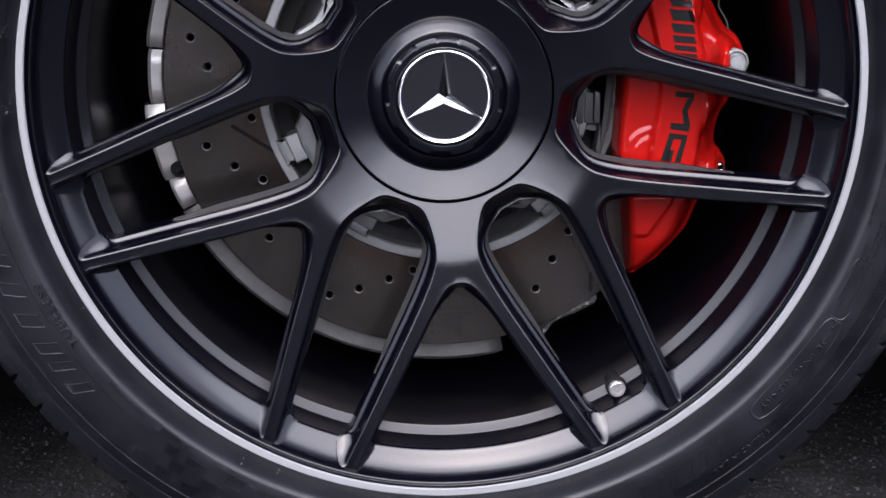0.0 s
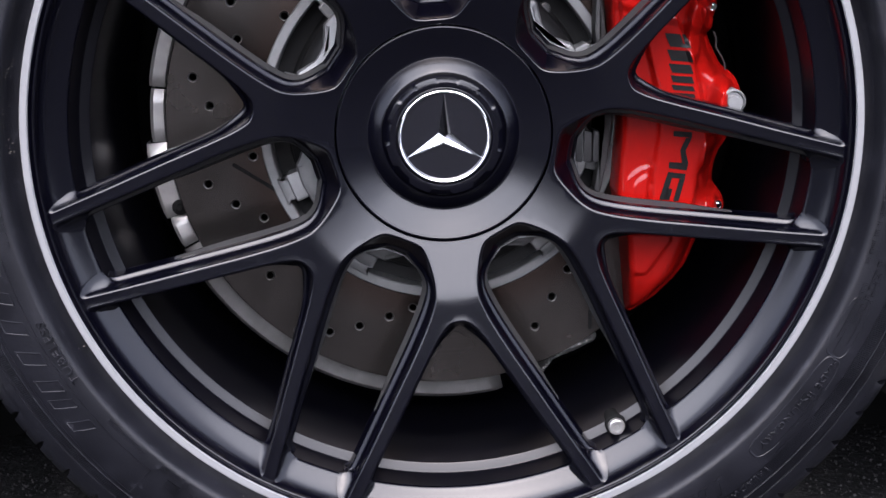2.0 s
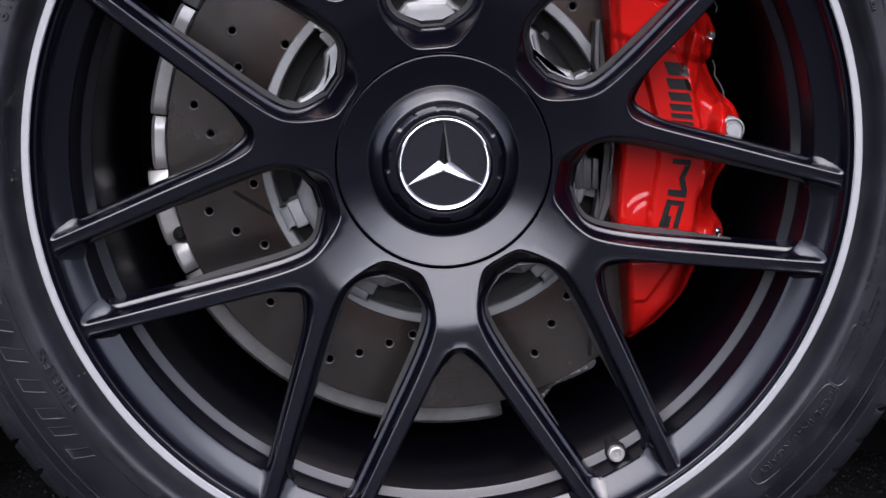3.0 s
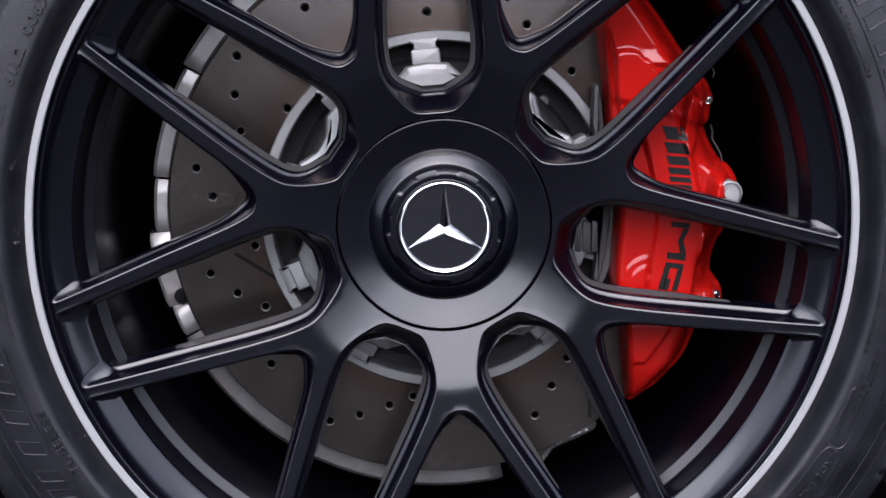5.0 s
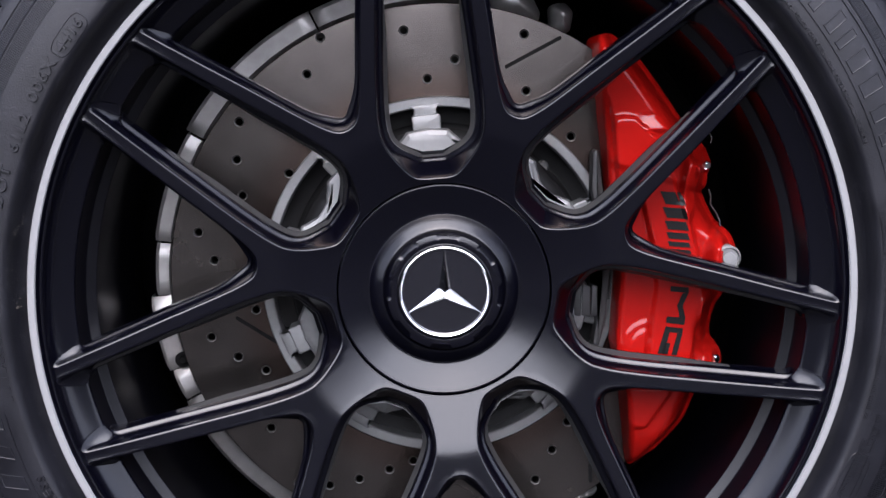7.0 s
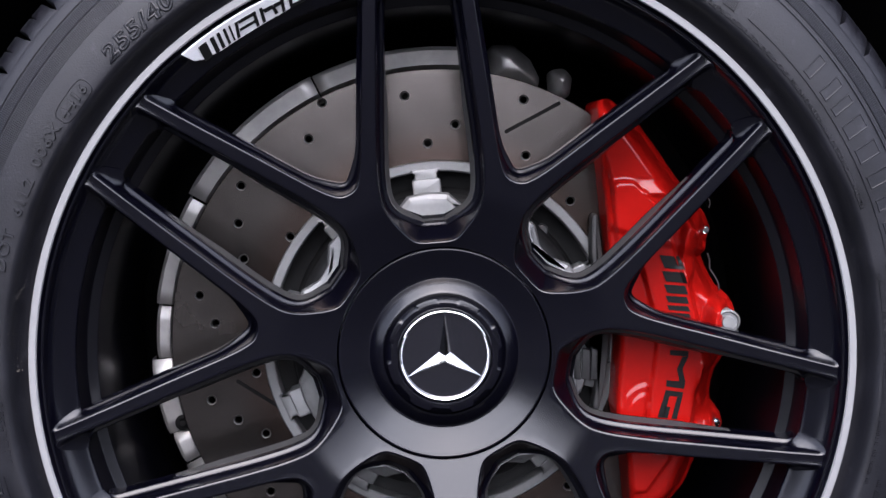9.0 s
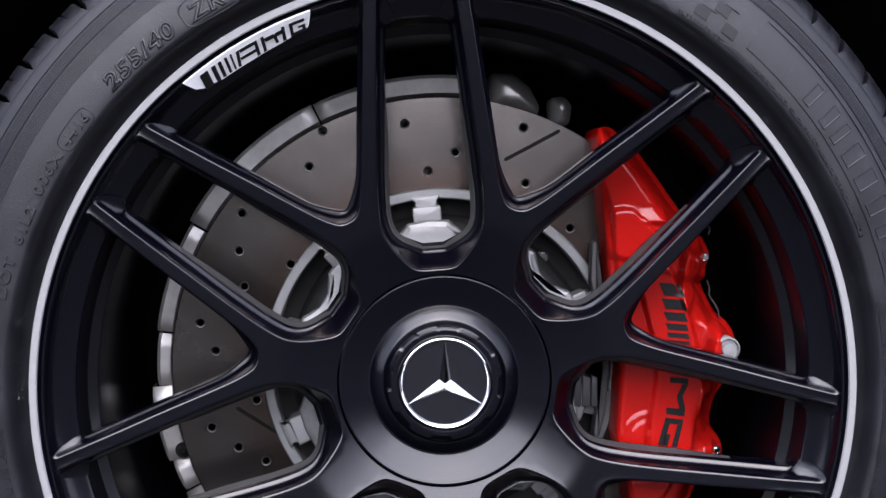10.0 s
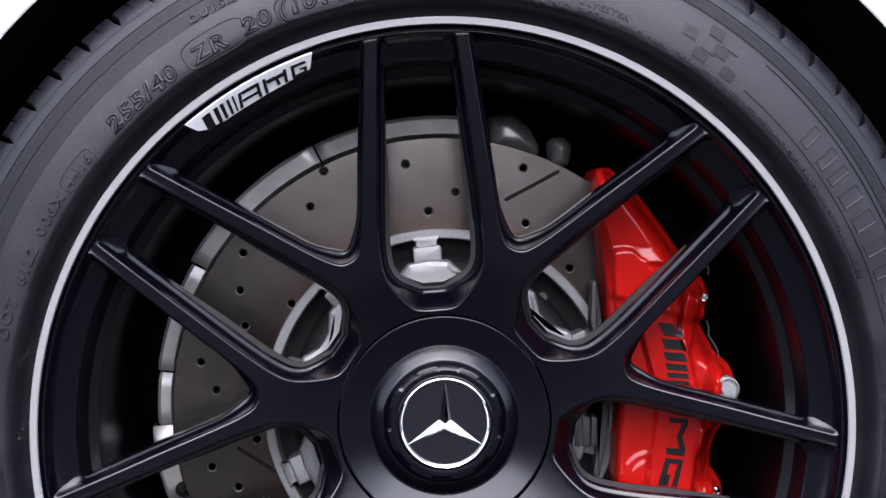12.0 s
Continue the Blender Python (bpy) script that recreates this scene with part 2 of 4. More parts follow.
def band_radius(y):
    """Radius of the rim's dished band, or of the wall behind it, at a depth."""
    for (r0, y0), (r1, y1) in zip(BAND, BAND[1:]):
        if y <= y1:
            return r0 + (r1 - r0) * max(0.0, (y - y0) / (y1 - y0))
    return BAND[-1][0]


def spline(points, spacing):
    """A smooth line through points, in even steps; spacing is a function of the radius."""
    p = [Vector(q) for q in points]
    fine = []
    for i in range(1, len(p) - 2):
        for k in range(40):
            t = k / 40
            fine.append(0.5 * (2 * p[i] + (p[i + 1] - p[i - 1]) * t + (2 * p[i - 1] - 5 * p[i] + 4 * p[i + 1] - p[i + 2]) * t * t + (3 * p[i] - p[i - 1] - 3 * p[i + 1] + p[i + 2]) * t ** 3))
    fine.append(p[-2])
    out = [fine[0]]
    for q in fine[1:]:
        if (q - out[-1]).length >= spacing(q.length):
            out.append(q)
    return out


def spoke_side():
    """Half of the front edge of one Y spoke in its own (along, across) axes: the edge of the opening beside it, from the hub to the rim, and the edge of its own fork, from the rim to the crotch."""
    opening = [(0.0769, -0.0080), (0.0768, 0.0), (0.0769, 0.0080), (0.0784, 0.0145), (0.0840, 0.0210), (0.0945, 0.0293), (0.1035, 0.0341), (0.1120, 0.0359), (0.1265, 0.0364), (0.1500, 0.0353), (0.1750, 0.0333), (0.2000, 0.0313), (0.2300, 0.0288), (0.2620, 0.0260), (0.2800, 0.0245)]
    fork = [(0.1278, -0.0055), (0.1268, 0.0), (0.1278, 0.0055), (0.1310, 0.0098), (0.1385, 0.0158), (0.1500, 0.0232), (0.1650, 0.0322), (0.1800, 0.0411), (0.1950, 0.0502), (0.2100, 0.0594), (0.2250, 0.0684), (0.2400, 0.0774), (0.2560, 0.0868), (0.2700, 0.0950)]
    a = radians(HALF)
    turned = [(u * math.cos(a) + v * math.sin(a), u * math.sin(a) - v * math.cos(a)) for u, v in opening]

    def gap(r):
        return 0.0008 if r > 0.2475 else 0.0016 if r > 0.236 or r < 0.085 else 0.0024
    first = [q for q in spline(turned, gap) if q.length < TIP - 0.0005]
    second = [q for q in spline(fork, gap) if q.length < TIP - 0.0005]
    middle = polar(1, HALF) * 0.16
    sides = []
    for line, aim, own in ((first, middle, 0), (second, Vector((0.21, 0.0)), 1)):
        # carry each line out to the lip along the arm
        way = (line[-1] - line[-6]).normalized()
        far = line[-1]
        while far.length < TIP:
            far = far + way * 0.0001
        line = line + [far]
        rows = []
        for i, p in enumerate(line):
            t = (line[min(len(line) - 1, i + 1)] - line[max(0, i - 1)]).normalized()
            q = Vector((t.y, -t.x))
            if i == 0:
                q = Vector((1, 0)) if own else polar(1, HALF)
            elif q.dot(aim - p) < 0:
                q = -q
            rows.append((p, q, way, own))
        sides.append(rows)
    return sides[0] + sides[1][::-1]


def fill(bm, loop, depth, spacing=0.006):
    """Fill a closed loop of (u, v) points with even triangles whose y follows depth; returns the loop's vertices."""
    from mathutils.geometry import delaunay_2d_cdt
    n = len(loop)
    us, vs = [p.x for p in loop], [p.y for p in loop]
    lx, ly = np.array(us), np.array(vs)
    grid = []
    for gx in np.arange(min(us), max(us), spacing):
        for gy in np.arange(min(vs), max(vs), spacing):
            if np.min((lx - gx) ** 2 + (ly - gy) ** 2) < (spacing * 0.45) ** 2:
                continue
            jx, jy = np.roll(lx, -1), np.roll(ly, -1)
            cross = ((ly > gy) != (jy > gy)) & (gx < (jx - lx) * (gy - ly) / np.where(jy == ly, 1e-12, jy - ly) + lx)
            if cross.sum() % 2:
                grid.append(Vector((gx, gy)))
    co, _, faces, orig, _, _ = delaunay_2d_cdt(list(loop) + grid, [(i, (i + 1) % n) for i in range(n)], [], 1, 1e-6)
    vs2 = [bm.verts.new((p.x, depth(p), p.y)) for p in co]
    for f in faces:
        bm.faces.new([vs2[i] for i in f])
    first = {}
    for i, o in enumerate(orig):
        for k in o:
            first.setdefault(k, vs2[i])
    return [first[i] for i in range(n)]


def flank(own, near, fade):
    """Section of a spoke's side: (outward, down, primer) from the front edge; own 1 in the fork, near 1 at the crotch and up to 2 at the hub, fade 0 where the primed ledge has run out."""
    wall = (0.0016 + 0.0042 * min(near, 1.0) + 0.0034 * max(0.0, near - 1.0)) if not own else (0.0014 + 0.0028 * near)
    band = 0.0042 if not own else 0.0034 + 0.0012 * near
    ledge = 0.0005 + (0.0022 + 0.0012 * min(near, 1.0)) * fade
    out = [(-0.0006, 0.0, 0), (-0.00013, 0.00011, 0), (0.00030, 0.00036, 0), (0.00066, 0.00076, 0), (0.00095, 0.00135, 0), (0.00113, 0.00216, 0)]
    rise = wall - 0.00113
    out += [(0.00113 + rise * t, 0.00216 + 0.01434 * t ** 0.9, 0) for t in (0.12, 0.3, 0.5, 0.72, 0.88, 1.0)]
    out += [(wall + band * a, 0.0165 + 0.0038 * d, 0) for a, d in ((0.08, 0.16), (0.20, 0.34), (0.38, 0.52), (0.60, 0.70), (0.82, 0.86), (0.94, 1.0), (1.0, 1.2))]
    if own:
        out += [(wall + band + 0.0001, 0.0250, 0), (wall + band + 0.0002, 0.0290, 0), (wall + band + 0.0003, 0.0335, 0)]
    else:
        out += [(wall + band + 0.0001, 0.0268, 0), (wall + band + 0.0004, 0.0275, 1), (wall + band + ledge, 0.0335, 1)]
    return out


def spoke_mesh():
    bm = bmesh.new()
    half = spoke_side()
    side = half + [(Vector((p.x, -p.y)), Vector((q.x, -q.y)), Vector((w.x, -w.y)), own) for p, q, w, own in half[-2::-1]]
    n = len(side)
    inner = [polar(0.0738, HALF - SECTOR * i / 14) for i in range(15)]
    sections = []
    for p, q, w, own in side:
        r = p.length
        near = smooth((0.150 - p.x) / 0.020) if own else smooth((0.108 - r) / 0.026) + smooth((0.098 - r) / 0.016)
        sections.append(flank(own, near, 1 - smooth((r - 0.165) / 0.040)))
    count = len(sections[0])
    levels = []
    for k in range(count):
        ring = []
        for (p, q, w, own), sec in zip(side, sections):
            off, dep, _ = sec[k]
            r = p.length
            y = face_depth(r) + dep
            limit = band_radius(y) + 0.0003
            if r > 0.212:
                p = p - w * ((TIP - limit) * ((r - 0.212) / (TIP - 0.212)) ** 2 / 0.975)
            # the side swells into the rim in a round fillet, small at the lip and larger below
            size = 0.0028 + 0.0100 * min(1.0, dep / 0.0130) - 0.0080 * smooth((dep - 0.0135) / 0.006)
            gap = max(0.0, limit - p.length)
            swell = size - math.sqrt(max(0.0, size * size - (size - gap) ** 2)) if gap < size else 0.0
            ring.append((p + q * (off + swell), y))
        pts = [a for a, _ in ring]
        for _ in range(int(9 * min(1.0, sections[0][k][0] / 0.010))):
            pts = [pts[0]] + [pts[i].lerp((pts[i - 1] + pts[i + 1]) / 2, 0.5 if pts[i].length < 0.225 else 0.0) for i in range(1, n - 1)] + [pts[-1]]
        levels.append([(a, y) for a, (_, y) in zip(pts, ring)])
    front = fill(bm, [a - side[i][1] * 0.0004 for i, (a, _) in enumerate(levels[0])] + inner[::-1], lambda p: face_depth(p.length), 0.0042)
    prev = front[:n]
    for k in range(count):
        ring = [bm.verts.new((a.x, y, a.y)) for a, y in levels[k]]
        for i in range(n - 1):
            f = bm.faces.new((prev[i], prev[i + 1], ring[i + 1], ring[i]))
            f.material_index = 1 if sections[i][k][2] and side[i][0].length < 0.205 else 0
        prev = ring
    # the seat of the centre cap, and the back
    seat = [bm.verts.new((v.co.x, v.co.y + 0.010, v.co.z)) for v in front[n:]]
    for i in range(len(seat) - 1):
        bm.faces.new((front[n + i], front[n + i + 1], seat[i + 1], seat[i]))
    fill(bm, [a for a, _ in levels[-1]] + inner[::-1], lambda p: face_depth(p.length) + 0.0345, 0.012)
    bmesh.ops.remove_doubles(bm, verts=bm.verts, dist=1e-5)
    me = finish(bm, "spoke", PAINT, 55)
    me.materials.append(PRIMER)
    return me


SPOKE = spoke_mesh()
for k in range(7):
    ob = new("spoke", SPOKE)
    ob.parent = wheel
    ob.rotation_euler = (0, -radians(270 + TURN + SECTOR * k), 0)

CAP = [(0.0, 0.0372), (0.0300, 0.0372), (0.0318, 0.0370), (0.0322, 0.0356), (0.0328, 0.0350), (0.0340, 0.0348), (0.0362, 0.0348), (0.0366, 0.0349), (0.0380, 0.0350), (0.0392, 0.0353), (0.0397, 0.0360), (0.0400, 0.0426), (0.0405, 0.0433),
       (0.0411, 0.0431), (0.0416, 0.0424), (0.0420, 0.0419), (0.0426, 0.0420), (0.0432, 0.0424), (0.0450, 0.0438), (0.0470, 0.0454), (0.0488, 0.0469), (0.0500, 0.0482), (0.0508, 0.0494), (0.0514, 0.0500), (0.0522, 0.0501), (0.0534, 0.0498), (0.0620, 0.0466), (0.0714, 0.0431),
       (0.0722, 0.0432), (0.0725, 0.0435), (0.0727, 0.0440), (0.0727, 0.0560)]
bm = lathe(CAP, 256)
for v in bm.verts:
    # eight bevelled notches round the badge holder
    r, a = math.hypot(v.co.x, v.co.z), math.degrees(math.atan2(v.co.z, v.co.x))
    w = abs((a - 86.5 + 22.5) % 45 - 22.5)
    if 0.0363 < r < 0.0399:
        v.co.y += smooth((11.5 - w) / 2.0) * (0.0027 * (r - 0.0363) / 0.0034 if r < 0.0398 else 0.0027) * (1 if v.co.y < 0.038 else 0)
cap = part("hub_cap", bm, PAINT, wheel, "satin black round centre cap with raised collar", 25)
EMB = [(0.0282, 0.0366), (0.0284, 0.0356), (0.0290, 0.0346), (0.0297, 0.0338), (0.0303, 0.0334), (0.0308, 0.0336), (0.0312, 0.0344), (0.0314, 0.0372)]
part("emblem_ring", lathe(EMB, 128), CHROME, cap, "chrome ring")
part("emblem_disc", lathe([(0.0, 0.0356), (0.0288, 0.0356), (0.0290, 0.0371)], 96), GLOSS, cap)
for a in (90, 210, 330):
    bm = bmesh.new()
    tip = bm.verts.new((*[polar(0.0292, a)[0]], 0.0346, polar(0.0292, a)[1]))
    l, r = polar(0.0046, a + 60), polar(0.0046, a - 60)
    vl, vr = bm.verts.new((l.x, 0.0356, l.y)), bm.verts.new((r.x, 0.0356, r.y))
    mid = bm.verts.new((0, 0.0316, 0))
    bm.faces.new((vl, mid, tip))
    bm.faces.new((mid, vr, tip))
    bm.faces.new((vl, tip, vr))
    bm.faces.new((vl, vr, mid))
    part("emblem_bar", bm, CHROME, cap, smooth=0)

# valve
VALVE = Vector((0.1208, -0.2056))
bm = lathe([(0.0, -0.0098), (0.0012, -0.0098), (0.0014, -0.0093), (0.0026, -0.0093), (0.0028, -0.0100), (0.0048, -0.0100), (0.0056, -0.0094), (0.0060, -0.0080), (0.0060, -0.0060), (0.0050, -0.0050)], 24)
for v in bm.verts:
    v.co += Vector((VALVE.x, 0.0385, VALVE.y))
valve = part("valve_cap", bm, SHIELD, wheel, "bare alloy valve cap", 25)
bm = lathe([(0.0040, -0.0072), (0.0068, -0.0070), (0.0074, -0.0060), (0.0074, -0.0020), (0.0060, 0.0040), (0.0056, 0.0140)], 24)
for v in bm.verts:
    v.co += Vector((VALVE.x, 0.0395, VALVE.y))
part("valve_seat", bm, DARK, valve, "black rubber valve seat")


def on_cone(a, w, lift=0.0008):
    """A point of the badge's seat inside the lip: angle, and 0 at its outer to 1 at its inner edge."""
    r, y = 0.2626 - 0.0122 * w - lift * 0.72, 0.0030 + 0.0128 * w - lift * 0.69
    p = polar(r, a)
    return Vector((p.x, y, p.y))


def cone_plate(corners, lift, name, mat, parent, label=""):
    """A thin plate bent to that band, from its (angle, w) corners."""
    bm = bmesh.new()
    top, bottom = [], []
    n = len(corners)
    for i in range(n):
        (a0, w0), (a1, w1) = corners[i], corners[(i + 1) % n]
        k = max(1, round(abs(a1 - a0) / 1.0))
        for j in range(k):
            a, w = a0 + (a1 - a0) * j / k, w0 + (w1 - w0) * j / k
            top.append(bm.verts.new(on_cone(a, w, lift)))
            bottom.append(bm.verts.new(on_cone(a, w, -0.0005)))
    f = bm.faces.new(top)
    for i in range(len(top)):
        bm.faces.new((top[i - 1], top[i], bottom[i], bottom[i - 1]))
    bmesh.ops.triangulate(bm, faces=[f])
    return part(name, bm, mat, parent, label, 0)


badge = cone_plate([(109.6, 0.02), (130.3, 0.02), (130.1, 0.19), (129.6, 0.58), (128.5, 0.79), (125.4, 0.97), (120.3, 0.97), (115.4, 0.90), (111.5, 0.76), (110.7, 0.68), (110.3, 0.47)], 0.0008, "rim_badge", SILVER, wheel, "small silver plate with black bars inside the lip")


def badge_bar(a0, a1, w0, w1, slant=0.0):
    """A black bar on the plate; w0 and w1 are shares of its breadth."""
    def wide(a, w):
        return 0.10 + (0.76 + 0.020 * min(a - 110, 9.0)) * w
    cone_plate([(a0, wide(a0, w0)), (a1, wide(a1, w0)), (a1 + slant, wide(a1 + slant, w1)), (a0 + slant, wide(a0 + slant, w1))], 0.0013, "bar", BLACK_MARK, badge)


for a0, a1 in ((126.5, 127.9), (125.2, 125.9), (124.2, 124.75), (123.2, 123.65), (122.4, 122.7)):
    badge_bar(a0, a1, 0.12, 0.86, 0.55)
for a0, a1, w0, w1, sl in ((121.2, 121.7, 0.16, 0.86, 0.9), (118.4, 121.2, 0.16, 0.30, 0), (118.3, 118.8, 0.16, 0.86, 0.5), (118.8, 121.6, 0.52, 0.64, 0.1),
                           (117.2, 117.7, 0.16, 0.86, 0.5), (115.5, 116.0, 0.40, 0.78, 0.0), (113.9, 114.4, 0.16, 0.86, 0.5), (115.8, 117.4, 0.28, 0.46, -0.2), (114.2, 115.6, 0.28, 0.46, 0.2),
                           (110.9, 113.2, 0.16, 0.30, 0), (112.7, 113.2, 0.16, 0.86, 0.4), (111.1, 113.4, 0.72, 0.86, 0), (111.0, 111.5, 0.48, 0.86, 0.2), (111.0, 112.1, 0.48, 0.58, 0.0)):
    badge_bar(a0, a1, w0, w1, sl)

# ---- tyre ----
TYRE = [(0.2600, 0.0300), (0.2660, 0.0160), (0.2712, 0.0085), (0.2735, 0.0076), (0.2762, 0.0060), (0.2785, 0.0024), (0.2800, -0.0026), (0.2810, -0.0056), (0.2820, -0.0074), (0.2834, -0.0086), (0.2850, -0.0091), (0.2910, -0.0088),
        (0.2980, -0.0082), (0.3030, -0.0075), (0.3085, -0.0063), (0.3130, -0.0050), (0.3192, -0.0030), (0.3197, -0.0021), (0.3203, -0.0020), (0.3208, -0.0025), (0.3240, -0.0010), (0.3278, 0.0008),
        (0.3283, 0.0018), (0.3289, 0.0019), (0.3294, 0.0013), (0.3330, 0.0029), (0.3362, 0.0046), (0.3380, 0.0060), (0.3390, 0.0095), (0.3400, 0.0160), (0.3415, 0.0285), (0.3440, 0.0480), (0.3460, 0.0700), (0.3500, 0.1200), (0.3505, 0.1700), (0.3480, 0.2000),
        (0.3420, 0.2280), (0.3300, 0.2440), (0.3000, 0.2500), (0.2800, 0.2450), (0.2660, 0.2320), (0.2600, 0.2100)]
bm = lathe(TYRE, 320)
for v in bm.verts:
    v.co.z = max(v.co.z, 0.001 - AXLE)
tyre = part("tyre", bm, RUBBER, wheel, "black road tyre with moulded sidewall", 28)


def wall_depth(r):
    """y of the sidewall at a radius."""
    for (r0, y0), (r1, y1) in zip(TYRE[2:34], TYRE[3:34]):
        if r0 <= r <= r1:
            return y0 + (y1 - y0) * (r - r0) / (r1 - r0)
    return 0.0


def on_tyre(r, degrees, lift=0.0):
    p = polar(r, degrees)
    return Vector((p.x, wall_depth(r) - lift, p.y))


# shoulder blocks of the tread, with a deep cut between blocks and a fine one half way
PITCH = 360 / 82
SHOULDER = [(0.3366, 0.0046), (0.3392, 0.0060), (0.3425, 0.0086), (0.3460, 0.0124), (0.3492, 0.0174), (0.3520, 0.0240), (0.3545, 0.0350), (0.3562, 0.0560), (0.3575, 0.1200)]


def block_mesh(a0, a1, first, last):
    """Half a block between two cuts; first and last say where along the shoulder each cut begins, and how wide it grows."""
    bm = bmesh.new()
    cols = []
    for t in (0.0, 0.06, 0.5, 0.94, 1.0):
        col = []
        for i, (r, y) in enumerate(SHOULDER):
            lo = a0 + first[1] * min(1.0, max(0.0, (i - first[0]) / 1.5))
            hi = a1 - last[1] * min(1.0, max(0.0, (i - last[0]) / 1.5))
            p = polar(r - (0.0005 if t in (0.0, 1.0) and i > (first, last)[t > 0.5][0] else 0.0), lo + (hi - lo) * t + 1.2 * (i / 7) ** 2)
            col.append(bm.verts.new((p.x, y, p.y)))
        cols.append(col)
    for p, q in zip(cols, cols[1:]):
        for i in range(len(SHOULDER) - 1):
            bm.faces.new((p[i], p[i + 1], q[i + 1], q[i]))
    for col, (start, _) in ((cols[0], first), (cols[-1], last)):
        low = []
        for i, v in enumerate(col):
            d = Vector((v.co.x, 0, v.co.z)).normalized() * 0.0110 * min(1, max(0.05, (i - start) / 2))
            low.append(bm.verts.new((v.co.x - d.x, v.co.y + 0.003 * min(1, max(0, (i - start) / 2)), v.co.z - d.z)))
        for i in range(len(col) - 1):
            bm.faces.new((col[i], col[i + 1], low[i + 1], low[i]))
    return finish(bm, "tread_block", RUBBER, 40)


DEEP, SHORT = (0.6, 0.34), (2.6, 0.11)
BLOCKS = (block_mesh(0.0, 0.5 * PITCH, DEEP, SHORT), block_mesh(0.5 * PITCH, PITCH, SHORT, DEEP))
for k in range(82):
    for me in BLOCKS:
        ob = new("tread_block", me)
        ob.parent = tyre
        ob.rotation_euler = (0, -radians(k * PITCH + 1.35), 0)

# fine radial ribs in two rings of the sidewall
bm = bmesh.new()
for r0, r1, count, spans in ((0.3092, 0.3190, 1440, ((66, 196), (300, 342))), (0.3212, 0.3276, 1440, ((0, 360),))):
    for k in range(count):
        a, w = 360 * k / count, 0.068
        if not any(lo < a < hi for lo, hi in spans):
            continue
        v = [bm.verts.new(on_tyre(r, a + s, l)) for r in (r0, r1) for s, l in ((-w, -0.0001), (0, 0.0007), (w, -0.0001))]
        bm.faces.new((v[0], v[1], v[4], v[3]))
        bm.faces.new((v[1], v[2], v[5], v[4]))
ribs = part("rib_ring", bm, RUBBER, tyre, smooth=0)
ribs["kind"] = "stuff"


def tyre_bar(r0, r1, a0, a1, lift=0.0004, skew=0.0, name="raised_bar"):
    """A bar moulded on the sidewall."""
    bm = bmesh.new()
    n = max(2, int(abs(a1 - a0) / 0.8) + 1)
    rows = []
    for i in range(n + 1):
        a = a0 + (a1 - a0) * i / n
        rows.append([bm.verts.new(on_tyre(r, a + sk, l)) for r, l, sk in ((r0, -0.0002, 0), (r0, lift, 0), (r1, lift, skew), (r1, -0.0002, skew))])
    for p, q in zip(rows, rows[1:]):
        for i in range(3):
            bm.faces.new((p[i], p[i + 1], q[i + 1], q[i]))
    for e in (rows[0], rows[-1]):
        bm.faces.new(e)
    return part(name, bm, RUBBER, tyre, smooth=0)


def tyre_text(words, r, middle, height, lift=0.00055, wide=1.0, bold=0.0, hollow=False):
    """Moulded letters along the sidewall, their feet towards the axle, reading clockwise."""
    cu = bpy.data.curves.new("letters", "FONT")
    cu.body, cu.size, cu.align_x, cu.align_y, cu.extrude = words, height * 1.42, "CENTER", "CENTER", lift
    cu.offset, cu.resolution_u, cu.space_character = bold, 3, 1.15
    if hollow:
        cu.fill_mode, cu.extrude, cu.bevel_depth, cu.bevel_resolution, cu.shear = "NONE", 0.0, 0.0008, 1, 0.12
    else:
        cu.bevel_depth, cu.bevel_resolution = 0.00012, 0
    tmp = bpy.data.objects.new("letters", cu)
    scene.collection.objects.link(tmp)
    me = bpy.data.meshes.new_from_object(tmp.evaluated_get(bpy.context.evaluated_depsgraph_get()))
    bpy.data.objects.remove(tmp)
    for v in me.vertices:
        rr = r + v.co.y
        v.co = on_tyre(rr, middle - math.degrees(v.co.x * wide / r), v.co.z)
    me.materials.clear()
    me.materials.append(RUBBER)
    ob = new("lettering", me)
    ob.parent = tyre
    return ob


tyre_text("255/40", 0.2915, 132.1, 0.0100, 0.0013, 1.22, 0.0003, True)
tyre_text("ZR", 0.2912, 121.6, 0.0100, 0.0013, 1.2, 0.0003, True)
tyre_text("20", 0.2918, 114.8, 0.0100, 0.0013, 1.25, 0.0003, True)
tyre_text("(101Y)", 0.2925, 106.6, 0.0100, 0.0013, 1.2, 0.0003, True)
tyre_text("4416", 0.2905, 144.2, 0.0068, 0.0012, 1.1, 0.0001)
tyre_text("006X", 0.2906, 150.8, 0.0068, 0.0012, 1.25, 0.0001)
tyre_text("61L2", 0.2901, 157.9, 0.0068, 0.0012, 1.2, 0.0001)
tyre_text("DOT", 0.2910, 165.0, 0.0070, 0.0012, 1.2, 0.0001)
tyre_text("OUTSIDE", 0.3128, 118.2, 0.0052, 0.0011, 1.25)
tyre_text("TUBELESS", 0.2874, 207.8, 0.0058, 0.0014, 1.2)
tyre_text("MADE IN", 0.2976, 327.4, 0.0044, 0.0007, 1.3)
tyre_text("HUNGARY", 0.2955, 320.0, 0.0044, 0.0007, 1.3)
tyre_text("TREADWEAR", 0.3125, 310.2, 0.0044, 0.0007, 1.2)
tyre_text("WARNING:", 0.2858, 78.2, 0.0042, 0.0007, 1.3)
tyre_text("POLYESTER", 0.2925, 70.4, 0.0040, 0.0007, 1.2)
